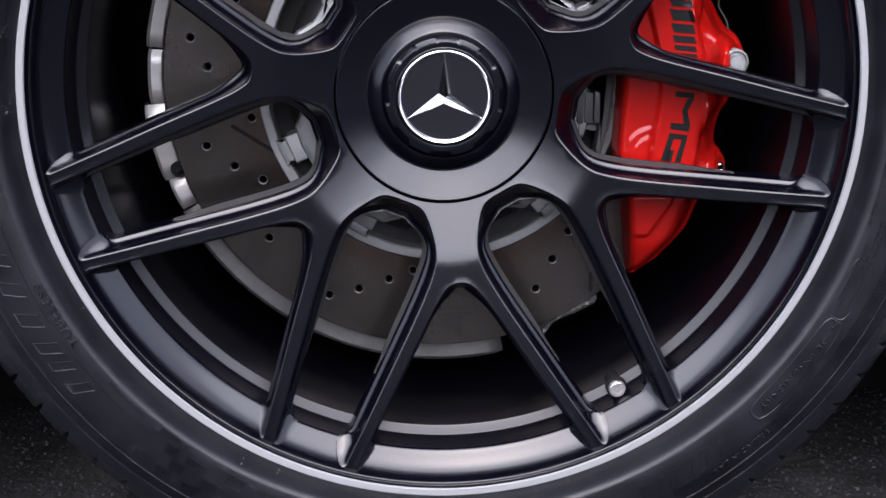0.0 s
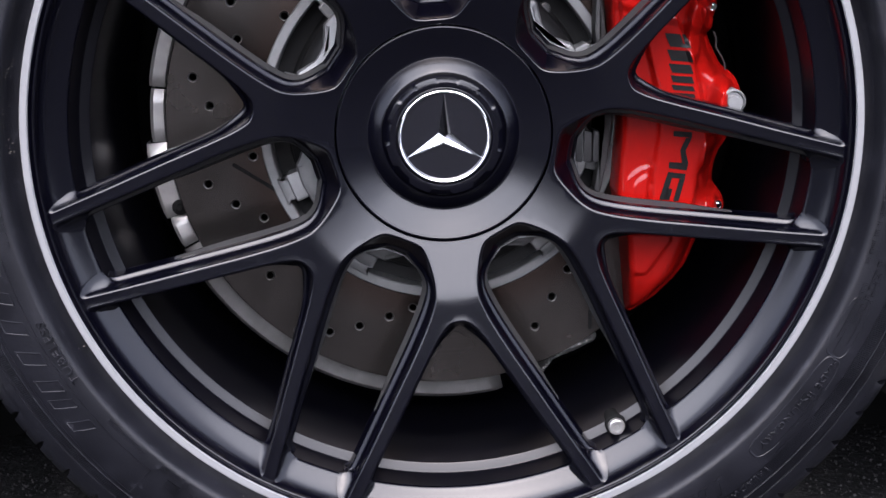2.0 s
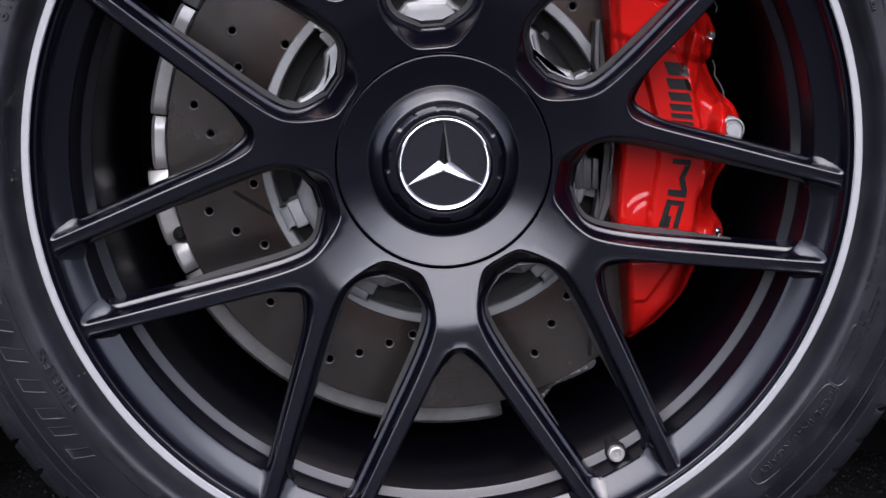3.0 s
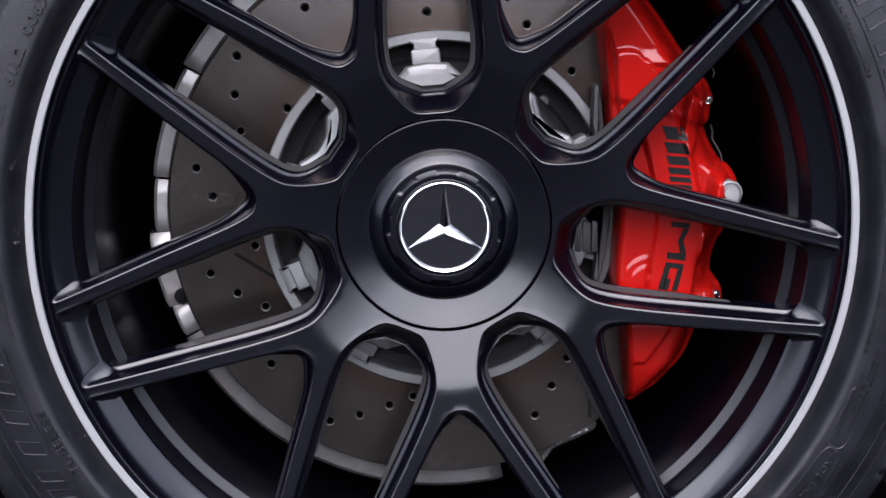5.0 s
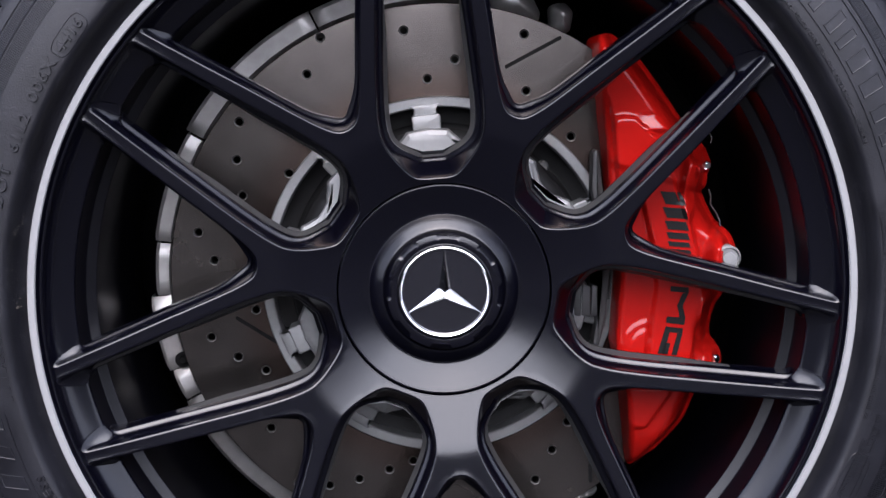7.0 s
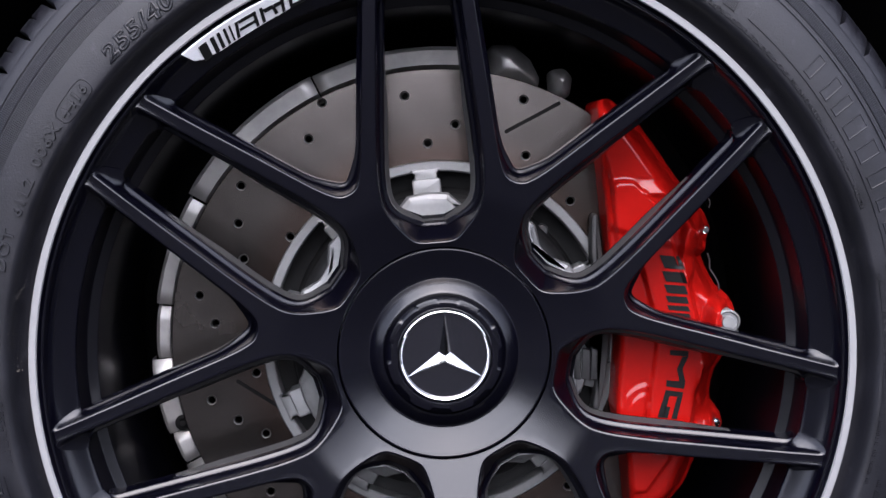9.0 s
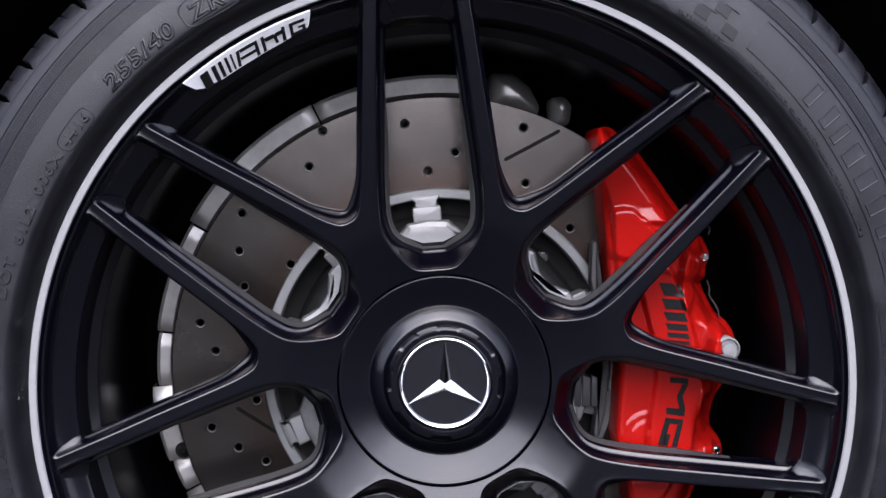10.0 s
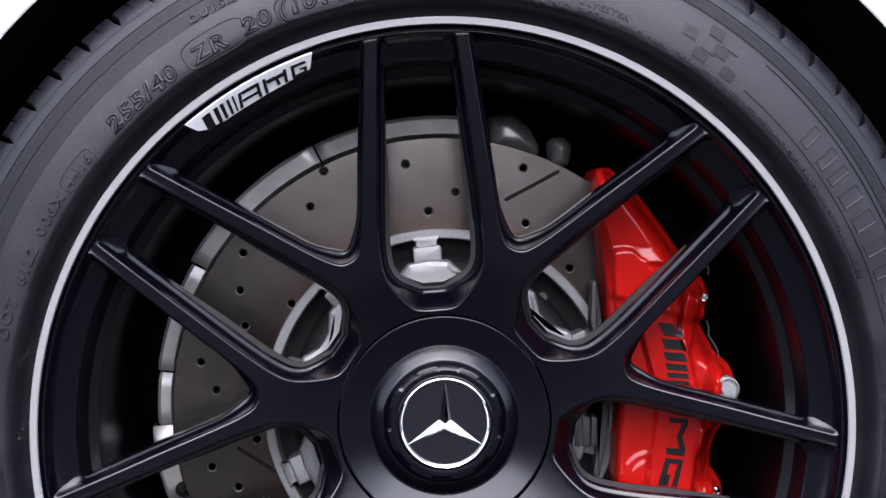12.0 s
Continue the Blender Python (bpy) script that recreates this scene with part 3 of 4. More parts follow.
tyre_text("SERIOUS INJURY MAY RESULT FROM:", 0.2868, 66.9, 0.0025, 0.0011, 0.95)
tyre_text("TIRE FAILURE DUE TO UNDERINFLATION/OVERLOADING - FOLLOW OWNER'S MANUAL OR TIRE PLACARD IN VEHICLE", 0.2868, 40.0, 0.0026, 0.0011, 0.85)

# rounded outlines round the date and size marks
for mid, r, da, dr in ((144.2, 0.2905, 2.9, 0.0062), (120.6, 0.2922, 4.4, 0.0092), (106.6, 0.2925, 5.4, 0.0086), (335.2, 0.2940, 4.2, 0.0080), (322.6, 0.2962, 8.2, 0.0078), (240.6, 0.2935, 1.15, 0.0036), (240.6, 0.2935, 0.6, 0.0022)):
    bm = bmesh.new()
    loop = []
    for i in range(48):
        t = 2 * math.pi * i / 48
        c, sn = math.cos(t), math.sin(t)
        loop.append((r + dr * math.copysign(abs(sn) ** 0.5, sn), mid + da * math.copysign(abs(c) ** 0.5, c)))
    rings = []
    for k, lift in ((1.05, -0.0002), (1.0, 0.0004), (0.95, -0.0002)):
        rings.append([bm.verts.new(on_tyre(r + (q - r) * k, mid + (a - mid) * (1 + (k - 1) * 0.8), lift)) for q, a in loop])
    for p, q in zip(rings, rings[1:]):
        for i in range(48):
            bm.faces.new((p[i - 1], p[i], q[i], q[i - 1]))
    part("moulded_frame", bm, RUBBER, tyre)


def outlined_bar(r0, r1, a0, a1, skew):
    """A moulded bar with a raised edge round a sunken middle."""
    bm = bmesh.new()
    mid = radians(1) * (r0 + r1) / 2
    rings = []
    for d, lift in ((0.0, -0.0002), (0.0004, 0.0005), (0.0008, 0.0005), (0.0012, 0.0002)):
        da = d / mid * (1 if a1 > a0 else -1)
        ring = []
        for q0, b0, q1, b1 in ((r0 + d, a0 + da, r1 - d, a0 + da), (r1 - d, a0 + da, r1 - d, a1 - da), (r1 - d, a1 - da, r0 + d, a1 - da), (r0 + d, a1 - da, r0 + d, a0 + da)):
            for i in range(5):
                q, b = q0 + (q1 - q0) * i / 5, b0 + (b1 - b0) * i / 5
                ring.append(bm.verts.new(on_tyre(q, b + skew * (q - r0) / (r1 - r0), lift)))
        rings.append(ring)
    for p, q in zip(rings, rings[1:]):
        for i in range(20):
            bm.faces.new((p[i - 1], p[i], q[i], q[i - 1]))
    bm.faces.new(rings[-1])
    part("raised_bar", bm, RUBBER, tyre, smooth=20)


# plain moulded bars where the maker's marks stand, between two fine lines closed by a cross line
for a0, a1 in ((39.9, 38.5), (36.6, 35.1), (34.1, 32.8), (31.4, 29.4), (28.0, 26.0), (24.4, 22.6), (21.2, 19.6), (18.2, 16.6)):
    outlined_bar(0.2966, 0.3130, a0, a1, 0.2)
for a0, a1 in ((219.0, 217.4), (215.4, 213.9), (212.8, 211.0), (208.8, 206.8), (204.4, 202.4), (200.2, 198.4), (196.2, 194.6)):
    outlined_bar(0.2970, 0.3132, a0, a1, -1.5)
for a in (184.6, 185.9, 187.2, 188.5, 189.8, 191.1, 192.4):
    tyre_bar(0.2860, 0.2900, a - 0.35, a + 0.35, 0.0008)
for a0, a1, end in ((14, 49.4, 49.2), (194, 227.7, 227.5)):
    tyre_bar(0.2938, 0.2944, a0, a1, 0.0008)
    tyre_bar(0.3168, 0.3174, a0, a1, 0.0008)
    tyre_bar(0.2944, 0.3168, end, end + 0.14, 0.0008)
# lettering of the model's name as slanted bars, in two rows of strokes
for k in range(6):
    a = 309.4 - 2.25 * k
    tyre_bar(0.2938, 0.3070, a, a - 0.5, 0.0010, -1.0)
    tyre_bar(0.3056, 0.3072, a - 0.9, a - 2.0, 0.0010)
    tyre_bar(0.2936, 0.2952, a, a - 1.1, 0.0010)
    if k % 2:
        tyre_bar(0.2938, 0.3070, a - 1.1, a - 1.5, 0.0010, -1.0)
tyre_bar(0.2925, 0.2965, 331.6, 337.6, 0.0004)
tyre_bar(0.2985, 0.3010, 333.0, 337.0, 0.0004)


def small_print(r, a0, a1, height, seed):
    """A line of moulded print too small to read, as short bars."""
    rnd = random.Random(seed)
    bm = bmesh.new()
    a = a0
    while a < a1:
        w = rnd.uniform(0.30, 0.62)
        if rnd.random() > 0.16:
            for b0, b1 in ((a, a + w * 0.36), (a + w * 0.60, a + w * 0.92)):
                v = [bm.verts.new(on_tyre(q, b, l)) for q, b, l in ((r, b0, -0.0002), (r, b1, -0.0002), (r + height, b1, -0.0002), (r + height, b0, -0.0002), (r, b0, 0.0008), (r, b1, 0.0008), (r + height, b1, 0.0008), (r + height, b0, 0.0008))]
                for f in ((4, 5, 6, 7), (0, 1, 5, 4), (1, 2, 6, 5), (2, 3, 7, 6), (3, 0, 4, 7)):
                    bm.faces.new([v[i] for i in f])
        a += w
    part("moulded_line", bm, RUBBER, tyre, smooth=0)


for i, (r, a0, a1, h) in enumerate(((0.2892, 333.5, 341.5, 0.0034), (0.2938, 336.0, 344.5, 0.0030), (0.2975, 337.0, 343.0, 0.0026), (0.2850, 344.0, 372.0, 0.0026), (0.2862, 381.0, 388.0, 0.0026),
                                    (0.2875, 184.0, 190.0, 0.0036), (0.2860, 219.0, 225.3, 0.0026), (0.2853, 227.4, 232.7, 0.0034), (0.2885, 238.9, 242.2, 0.0022), (0.2896, 242.7, 246.3, 0.0028), (0.3020, 318.0, 327.0, 0.0030), (0.3070, 316.0, 323.0, 0.0026), (0.2900, 256.0, 268.0, 0.0030))):
    small_print(r, a0, a1, h, i)
for a0, r in ((247.5, 0.2900), (322.5, 0.2925)):
    tyre_bar(r, r + 0.0085, a0, a0 + 0.22, 0.0006)
    tyre_bar(r, r + 0.0085, a0 + 2.4, a0 + 2.62, 0.0006)
    tyre_bar(r, r + 0.0009, a0, a0 + 2.6, 0.0006)
    tyre_bar(r + 0.0080, r + 0.0088, a0, a0 + 2.6, 0.0006)

# hatched patches of the chequered mark, and the plain cells' edges beside them
for row, mid in ((0, 231.1), (0, 234.5), (1, 233.0), (1, 237.4), (2, 231.9), (2, 235.8), (0, 56.4), (0, 52.2), (1, 58.9), (1, 54.4), (2, 56.0)):
    r = 0.2914 + 0.0092 * row
    for k in range(9):
        a = mid - 0.95 + 0.22 * k
        tyre_bar(r, r + 0.0072, a, a + 0.12, 0.0012, 0.15, "hatch_line")
for r, a0, a1 in ((0.2918, 234.3, 236.6), (0.3003, 237.6, 239.3), (0.3077, 236.1, 237.7), (0.3096, 238.8, 240.2), (0.3080, 52.6, 54.6), (0.2990, 54.9, 56.8)):
    tyre_bar(r, r + 0.0006, a0, a1, 0.0009)
    tyre_bar(r, r + 0.0052, a1, a1 + 0.12, 0.0009)

# dried mud spattered low on the sidewall
rnd = random.Random(8)
bm = bmesh.new()
for r, a, wide, count, size in ((0.2752, 209.7, 0.7, 7, 0.00055), (0.2735, 214.3, 0.2, 2, 0.0005), (0.2788, 169.6, 1.4, 14, 0.0004), (0.2803, 176.2, 3.2, 16, 0.0004), (0.2775, 180.3, 0.8, 9, 0.0005), (0.2795, 240.0, 0.2, 2, 0.0006), (0.2786, 245.3, 0.3, 3, 0.0006),
                                (0.3230, 140.0, 3.0, 8, 0.0003), (0.3140, 137.0, 3.0, 8, 0.0003), (0.3420, 128.0, 14.0, 9, 0.0003), (0.3050, 152.0, 10.0, 6, 0.00025), (0.2850, 52.0, 9.0, 5, 0.0003), (0.3400, 47.0, 6.0, 6, 0.0004)):
    for k in range(count):
        q, b = r + rnd.gauss(0, 0.0011), a + rnd.uniform(-wide, wide)
        s = size * rnd.uniform(0.5, 1.5)
        ring = [bm.verts.new(on_tyre(q + s * rnd.uniform(0.5, 1.2) * math.sin(t), b + math.degrees(s / q) * rnd.uniform(0.5, 1.2) * math.cos(t), -0.0001)) for t in np.linspace(0, 2 * math.pi, 7)[:-1]]
        top = bm.verts.new(on_tyre(q, b, 0.00035))
        for i in range(6):
            bm.faces.new((ring[i - 1], ring[i], top))
mud = part("dried_mud", bm, MUD, tyre, "specks of pale dried mud")
mud["kind"] = "stuff"


# ---- brake disc ----
brake = thing("brake_disc", "drilled grey steel brake disc with alloy hat behind the spokes", "brake disc", (0, 0, AXLE))
HOLES = [(0.1758, 123.4), (0.1935, 116.7), (0.1801, 98.7), (0.1578, 86.5), (0.1441, 94.1), (0.1853, 71.3), (0.1482, 65.6), (0.1388, 47.3), (0.1844, 142.3), (0.171, 150.0), (0.134, 145.6), (0.1563, 157.6), (0.18, 169.5), (0.1662, 175.8), (0.1749, 194.8), (0.1611, 201.7), (0.1471, 208.3), (0.1383, 190.2), (0.1699, 221.9), (0.1786, 242.1), (0.165, 248.2), (0.1511, 255.1), (0.1559, 302.1), (0.1701, 294.5), (0.1836, 286.8), (0.189, 235.6), (0.141, 261.4), (0.1453, 310.4)]
DISC_Y = 0.1090


def disc_face():
    """The ring's front with its drilled holes and their chamfers."""
    from mathutils.geometry import delaunay_2d_cdt
    pts, edges = [], []

    def ring(cx, cz, r, n):
        base = len(pts)
        for i in range(n):
            pts.append(Vector((cx + r * math.cos(2 * math.pi * i / n), cz + r * math.sin(2 * math.pi * i / n))))
            edges.append((base + i, base + (i + 1) % n))
        return range(base, base + n)
    ring(0, 0, 0.1971, 240)
    ring(0, 0, 0.1315, 180)
    loops = [ring(*polar(r, a), 0.0033, 16) for r, a in HOLES]
    co, _, faces, orig, _, _ = delaunay_2d_cdt(pts, edges, [], 0, 1e-7)
    bm = bmesh.new()
    vs = [bm.verts.new((p.x, DISC_Y, p.y)) for p in co]
    centres = [polar(r, a) for r, a in HOLES]
    for f in faces:
        c = sum((co[i] for i in f), Vector((0, 0))) / len(f)
        if 0.1313 < c.length < 0.1973 and all((c - h).length > 0.0031 for h in centres):
            bm.faces.new([vs[i] for i in f])
    back = {}
    for i, o in enumerate(orig):
        for k in o:
            back[k] = vs[i]
    for loop, c in zip(loops, centres):
        prev = [back[i] for i in loop]
        for k, y in ((0.76, 0.0008), (0.74, 0.0125)):
            nxt = [bm.verts.new((c.x + (pts[i].x - c.x) * k, DISC_Y + y, c.y + (pts[i].y - c.y) * k)) for i in loop]
            for i in range(16):
                bm.faces.new((prev[i - 1], prev[i], nxt[i], nxt[i - 1]))
            prev = nxt
    return bm


HOLE_EDGE = finish(lathe([(0.0037, 0.0), (0.0036, -0.0003), (0.0031, -0.0001), (0.0026, 0.0007)], 20), "hole_edge", DARK_STEEL)
ring = part("friction_ring", disc_face(), STEEL, brake, "drilled steel friction ring", 0)
EDGE = [(0.1971, DISC_Y), (0.1977, DISC_Y + 0.0006), (0.1977, 0.1220), (0.1940, 0.1220), (0.1940, 0.1350), (0.1977, 0.1350), (0.1977, 0.1450), (0.1315, 0.1450), (0.1315, DISC_Y)]
part("ring_edge", lathe(EDGE, 200), STEEL, ring)


for r, a in HOLES:
    ob = new("hole_edge", HOLE_EDGE)
    ob.parent = ring
    p = polar(r, a)
    ob.location = (p.x, DISC_Y, p.y)


def groove(p, q, width=0.0027):
    """A dark wear slot cut in the disc."""
    p, q = Vector(p), Vector(q)
    t = (q - p).normalized()
    n = Vector((-t.y, t.x)) * width / 2
    out = rounded([p - n, q - n, q + n, p + n], width * 0.45)
    part("wear_slot", slab(out, DISC_Y - 0.0002, DISC_Y + 0.0005), DARK, ring, smooth=0)


groove((0.0458, 0.1519), (0.0861, 0.1735))
groove((-0.1509, -0.0300), (-0.1191, -0.0501))
groove((0.1118, -0.1422), (0.1122, -0.1575))

HAT = [(0.1314, 0.1140), (0.1312, 0.1092), (0.1304, 0.1082), (0.1246, 0.1082), (0.1237, 0.1092), (0.1233, 0.1240)]
hat = part("hat", lathe(HAT, 180), ALLOY, brake, "pale cast alloy hat")
# bowl coloured near black for the shade between the hat's ring and plate
part("hat_bowl", lathe([(0.1234, 0.1232), (0.1120, 0.1250), (0.1100, 0.1220), (0.1085, 0.1030), (0.1070, 0.1000), (0.1000, 0.0960), (0.0960, 0.0952), (0.0300, 0.0940), (0.0300, 0.0860)], 160), RECESS, hat)
plate = []
for k in range(10):
    a = 95.6 + 36 * k
    plate += [polar(0.1086, a - 8.0), polar(0.1092, a), polar(0.1086, a + 8.0), polar(0.1052, a + 10.2), polar(0.1006, a + 14.5), polar(0.1000, a + 18.0), polar(0.1006, a + 21.5), polar(0.1052, a + 25.8)]
part("hat_plate", slab(rounded(plate, 0.0022, step=3), 0.0930, 0.1190, 0.0046), ALLOY, hat, smooth=40)
for k in range(10):
    a = 95.6 + 36 * k
    block = [(0.1188, -4.6), (0.1178, -5.1), (0.1070, -5.5), (0.1070, 5.5), (0.1178, 5.1), (0.1188, 4.6)]
    lug = part("drive_lug", slab(rounded([polar(r, a + d) for r, d in block], 0.0010, step=3), 0.1016, 0.1230, 0.0012), ALLOY, hat, smooth=30)
    neck = [(0.1262, -5.0), (0.1244, -4.6), (0.1226, -3.8), (0.1200, -4.0), (0.1180, -4.7), (0.1180, 4.7), (0.1200, 4.0), (0.1226, 3.8), (0.1244, 4.6), (0.1262, 5.0)]
    part("lug_neck", slab(rounded([polar(r, a + d) for r, d in neck], 0.0009, step=3), 0.1052, 0.1230, 0.0008), ALLOY, lug, smooth=30)

# a round bolt head down between two lugs
bm = lathe([(0.0, 0.1140), (0.0030, 0.1140), (0.0040, 0.1148), (0.0042, 0.1165), (0.0042, 0.1260)], 20)
for v in bm.verts:
    v.co += Vector((0.1095 * math.cos(radians(47)), 0, 0.1095 * math.sin(radians(47))))
part("bolt_head", bm, PAD, hat, "dull grey bolt head")

# ---- dust shield ----
shield = thing("dust_shield", "bare metal dust shield round the brake disc edge", "dust shield")
SECTIONS = [(81.0, 116.3, 0.0060), (116.7, 150.2, 0.0066), (150.7, 173.2, 0.0042), (173.6, 184.4, 0.0026), (184.6, 199.9, 0.0075), (200.0, 206.5, 0.0050), (206.9, 283.0, 0.0060)]
for a0, a1, extra in SECTIONS:
    prof = [(0.1900, 0.1480), (0.1985, 0.1300), (0.2015, 0.1230), (0.2060 + extra, 0.1215), (0.2085 + extra, 0.1230), (0.2093 + extra, 0.1290), (0.2093 + extra, 0.1420)]
    bm = lathe(prof, max(6, int((a1 - a0) / 1.5)), a0, a1 - a0)
    for v in bm.verts:
        a = math.degrees(math.atan2(v.co.z, v.co.x)) % 360
        e = min(a - a0, a1 - a) / 1.6
        if e < 1:
            v.co.y += 0.0035 * (1 - max(0.0, e)) ** 2
    # the lowest section takes a darker metal than the others
    part("shield_section", bm, SHIELD if a0 < 206 else DARK_STEEL, shield)
part("shield_back", lathe([(0.0600, 0.1600), (0.1900, 0.1480), (0.1900, 0.1600)], 120, 62, 226), RECESS, shield)
bm = lathe([(0.0, 0.1190), (0.0022, 0.1190), (0.0030, 0.1197), (0.0032, 0.1213), (0.0060, 0.1215), (0.0060, 0.1255)], 20)
for v in bm.verts:
    v.co += Vector((-0.1925, 0.0005, -0.0642))
part("shield_bolt", bm, DARK, shield)
for pts in ([(0.0357, 0.2174), (0.0539, 0.2175), (0.0668, 0.2068), (0.0743, 0.1926), (0.0729, 0.1843), (0.0343, 0.1892)], [(0.0807, 0.1990), (0.0930, 0.2000), (0.0990, 0.1932), (0.0967, 0.1775), (0.0828, 0.1775)],
            [(0.0735, -0.1971), (0.0792, -0.2050), (0.0888, -0.1909), (0.1052, -0.1837), (0.1236, -0.1745), (0.1194, -0.1661), (0.0938, -0.1742)]):
    edge = []
    base = rounded([Vector(p) for p in pts], 0.006, step=4)
    for a, b in zip(base, base[1:] + base[:1]):
        k = max(1, round((b - a).length / 0.0025))
        edge += [a.lerp(b, i / k) for i in range(k)]
    edge = [p for i, p in enumerate(edge) if (p - edge[i - 1]).length > 1e-4]
    bm = bmesh.new()
    # pressed into a soft dome
    front = fill(bm, edge, lambda p: 0.1420 - 0.0180 * math.sqrt(min(1.0, min((p - q).length for q in edge) / 0.011)), 0.0022)
    back = [bm.verts.new((v.co.x, 0.1580, v.co.z)) for v in front]
    for i in range(len(front)):
        bm.faces.new((front[i - 1], front[i], back[i], back[i - 1]))
    part("shield_tab", bm, SHIELD, shield, smooth=60)

# ---- caliper ----
caliper = thing("brake_caliper", "glossy red fixed brake caliper clasping the brake disc", "brake caliper")


OUT = [(0.1080, 0.1752), (0.1212, 0.1764), (0.1434, 0.1567), (0.1577, 0.1377), (0.1709, 0.1185), (0.1824, 0.1038), (0.1860, 0.1015), (0.1899, 0.0917), (0.1935, 0.0837), (0.1898, 0.0736), (0.1890, 0.0640), (0.1922, 0.0555), (0.1964, 0.0474),
       (0.2000, 0.0413), (0.2072, 0.0332), (0.2106, 0.0259), (0.2116, 0.0140), (0.2100, 0.0000), (0.2069, -0.0124), (0.2021, -0.0190), (0.1974, -0.0335), (0.1982, -0.0450), (0.2032, -0.0520), (0.2050, -0.0600), (0.1960, -0.0740), (0.1889, -0.0845),
       (0.1812, -0.1040), (0.1636, -0.1301), (0.1434, -0.1470), (0.1382, -0.1439), (0.1335, -0.1059), (0.1313, -0.0810), (0.1239, -0.0470), (0.1250, -0.0200), (0.1262, 0.0020), (0.1176, 0.0741), (0.1141, 0.1060), (0.1118, 0.1258), (0.1094, 0.1495)]
BAND_LEFT = [(-0.110, 0.1400), (-0.0479, 0.1463), (-0.0257, 0.1479), (-0.0015, 0.1508), (0.0305, 0.1470), (0.0545, 0.1405), (0.0780, 0.1330)]
BAND_RIGHT = [(-0.110, 0.1660), (-0.0522, 0.1766), (-0.0258, 0.1821), (-0.0050, 0.1843), (0.0220, 0.1790), (0.0470, 0.1728), (0.0600, 0.1660), (0.0780, 0.1595)]
STRIP = [(-0.1500, 0.1380), (-0.1050, 0.1324), (-0.0814, 0.1316), (-0.0450, 0.1262), (0.0020, 0.1300), (0.0600, 0.1262), (0.0807, 0.1240), (0.0870, 0.1219), (0.1056, 0.1199), (0.1188, 0.1192), (0.1364, 0.1147), (0.1800, 0.1090)]
RIM = sorted((z, x) for x, z in OUT[1:29])


def along(table, z):
    """x at a height, from a rising table of (z, x)."""
    for (z0, x0), (z1, x1) in zip(table, table[1:]):
        if z <= z1:
            return x0 + (x1 - x0) * max(0.0, (z - z0) / (z1 - z0))
    return table[-1][1]


def caliper_depth(p):
    """y of the caliper's face: a raised band down the middle, plates above and below it, bosses over the pistons and a rounded outer flank."""
    x, z = p.x, p.y
    left, right, rim = along(BAND_LEFT, z), along(BAND_RIGHT, z), along(RIM, z)
    y = 0.0695
    y -= 0.0050 * smooth((x - left + 0.0016) / 0.0032) * smooth((right + 0.0016 - x) / 0.0034) * smooth((0.082 - z) / 0.006) * smooth((z + 0.074) / 0.006)
    # hollow beside the band, and the flank rolling away
    y += 0.0035 * smooth((x - right) / 0.004) * smooth((right + 0.014 - x) / 0.008) * smooth((0.075 - z) / 0.02) * smooth((z + 0.075) / 0.02)
    y += 0.034 * smooth((x - rim + 0.026) / 0.028) ** 1.4
    # a lower strip along the disc, and a stepped round boss beside the band
    y += 0.0065 * smooth((along(STRIP, z) - x) / 0.0034)
    d = math.hypot(x - 0.1475, z + 0.0475)
    y -= (0.0013 * smooth((0.0222 - d) / 0.0026) + 0.0013 * smooth((0.0162 - d) / 0.0026)) * smooth((left - 0.001 - x) / 0.003) * smooth((x - along(STRIP, z)) / 0.004)
    for cx, cz, rx, rz, h in ((0.1990, 0.0180, 0.012, 0.018, 0.0180), (0.1875, 0.0810, 0.010, 0.016, 0.0120), (0.1985, -0.0560, 0.009, 0.012, 0.0120), (0.1735, 0.0690, 0.0065, 0.022, 0.0080),
                              (0.1880, -0.0240, 0.006, 0.020, 0.0060)):
        d = ((x - cx) / rx) ** 2 + ((z - cz) / rz) ** 2
        y -= h * smooth(1.5 - d) if d < 1.5 else 0.0
    # upper plate with its bright facet
    y -= 0.0034 * smooth((x - 0.1180 + (z - 0.10) * 0.04) / 0.0036) * smooth((z - 0.0800 - (0.1225 - x) * 0.30) / 0.006) * smooth((0.1180 + 0.0015 * math.sin((x - 0.118) * 160) - 0.75 * max(0.0, x - 0.134) - z) / 0.0040)
    y += 0.42 * (z - 0.1160) * smooth((x - 0.1380 + (z - 0.113) * 0.4) / 0.003) * smooth((0.1575 - x - (z - 0.113) * 0.3) / 0.003) * smooth((z - 0.1060) / 0.003) * smooth((0.1210 - z) / 0.003)
    # lower plate
    edge = 0.1640 - 0.70 * max(0.0, -0.0803 - z)
    y -= 0.0045 * smooth((x - 0.1312) / 0.0034) * smooth((edge - x) / 0.0042) * smooth((z + 0.1065 + 10 * (x - 0.1430) ** 2) / 0.004) * smooth((-0.072 - z) / 0.004)
    y += 0.020 * smooth((-0.104 - z) / 0.045)
    return y


loop = []
base = rounded([Vector(p) for p in OUT], 0.006, step=4)
for a, b in zip(base, base[1:] + base[:1]):
    k = max(1, round((b - a).length / 0.003))
    loop += [a.lerp(b, i / k) for i in range(k)]
loop = [p for i, p in enumerate(loop) if (p - loop[i - 1]).length > 1e-4]
for _ in range(3):
    loop = [loop[i].lerp((loop[i - 1] + loop[(i + 1) % len(loop)]) / 2, 0.5) for i in range(len(loop))]


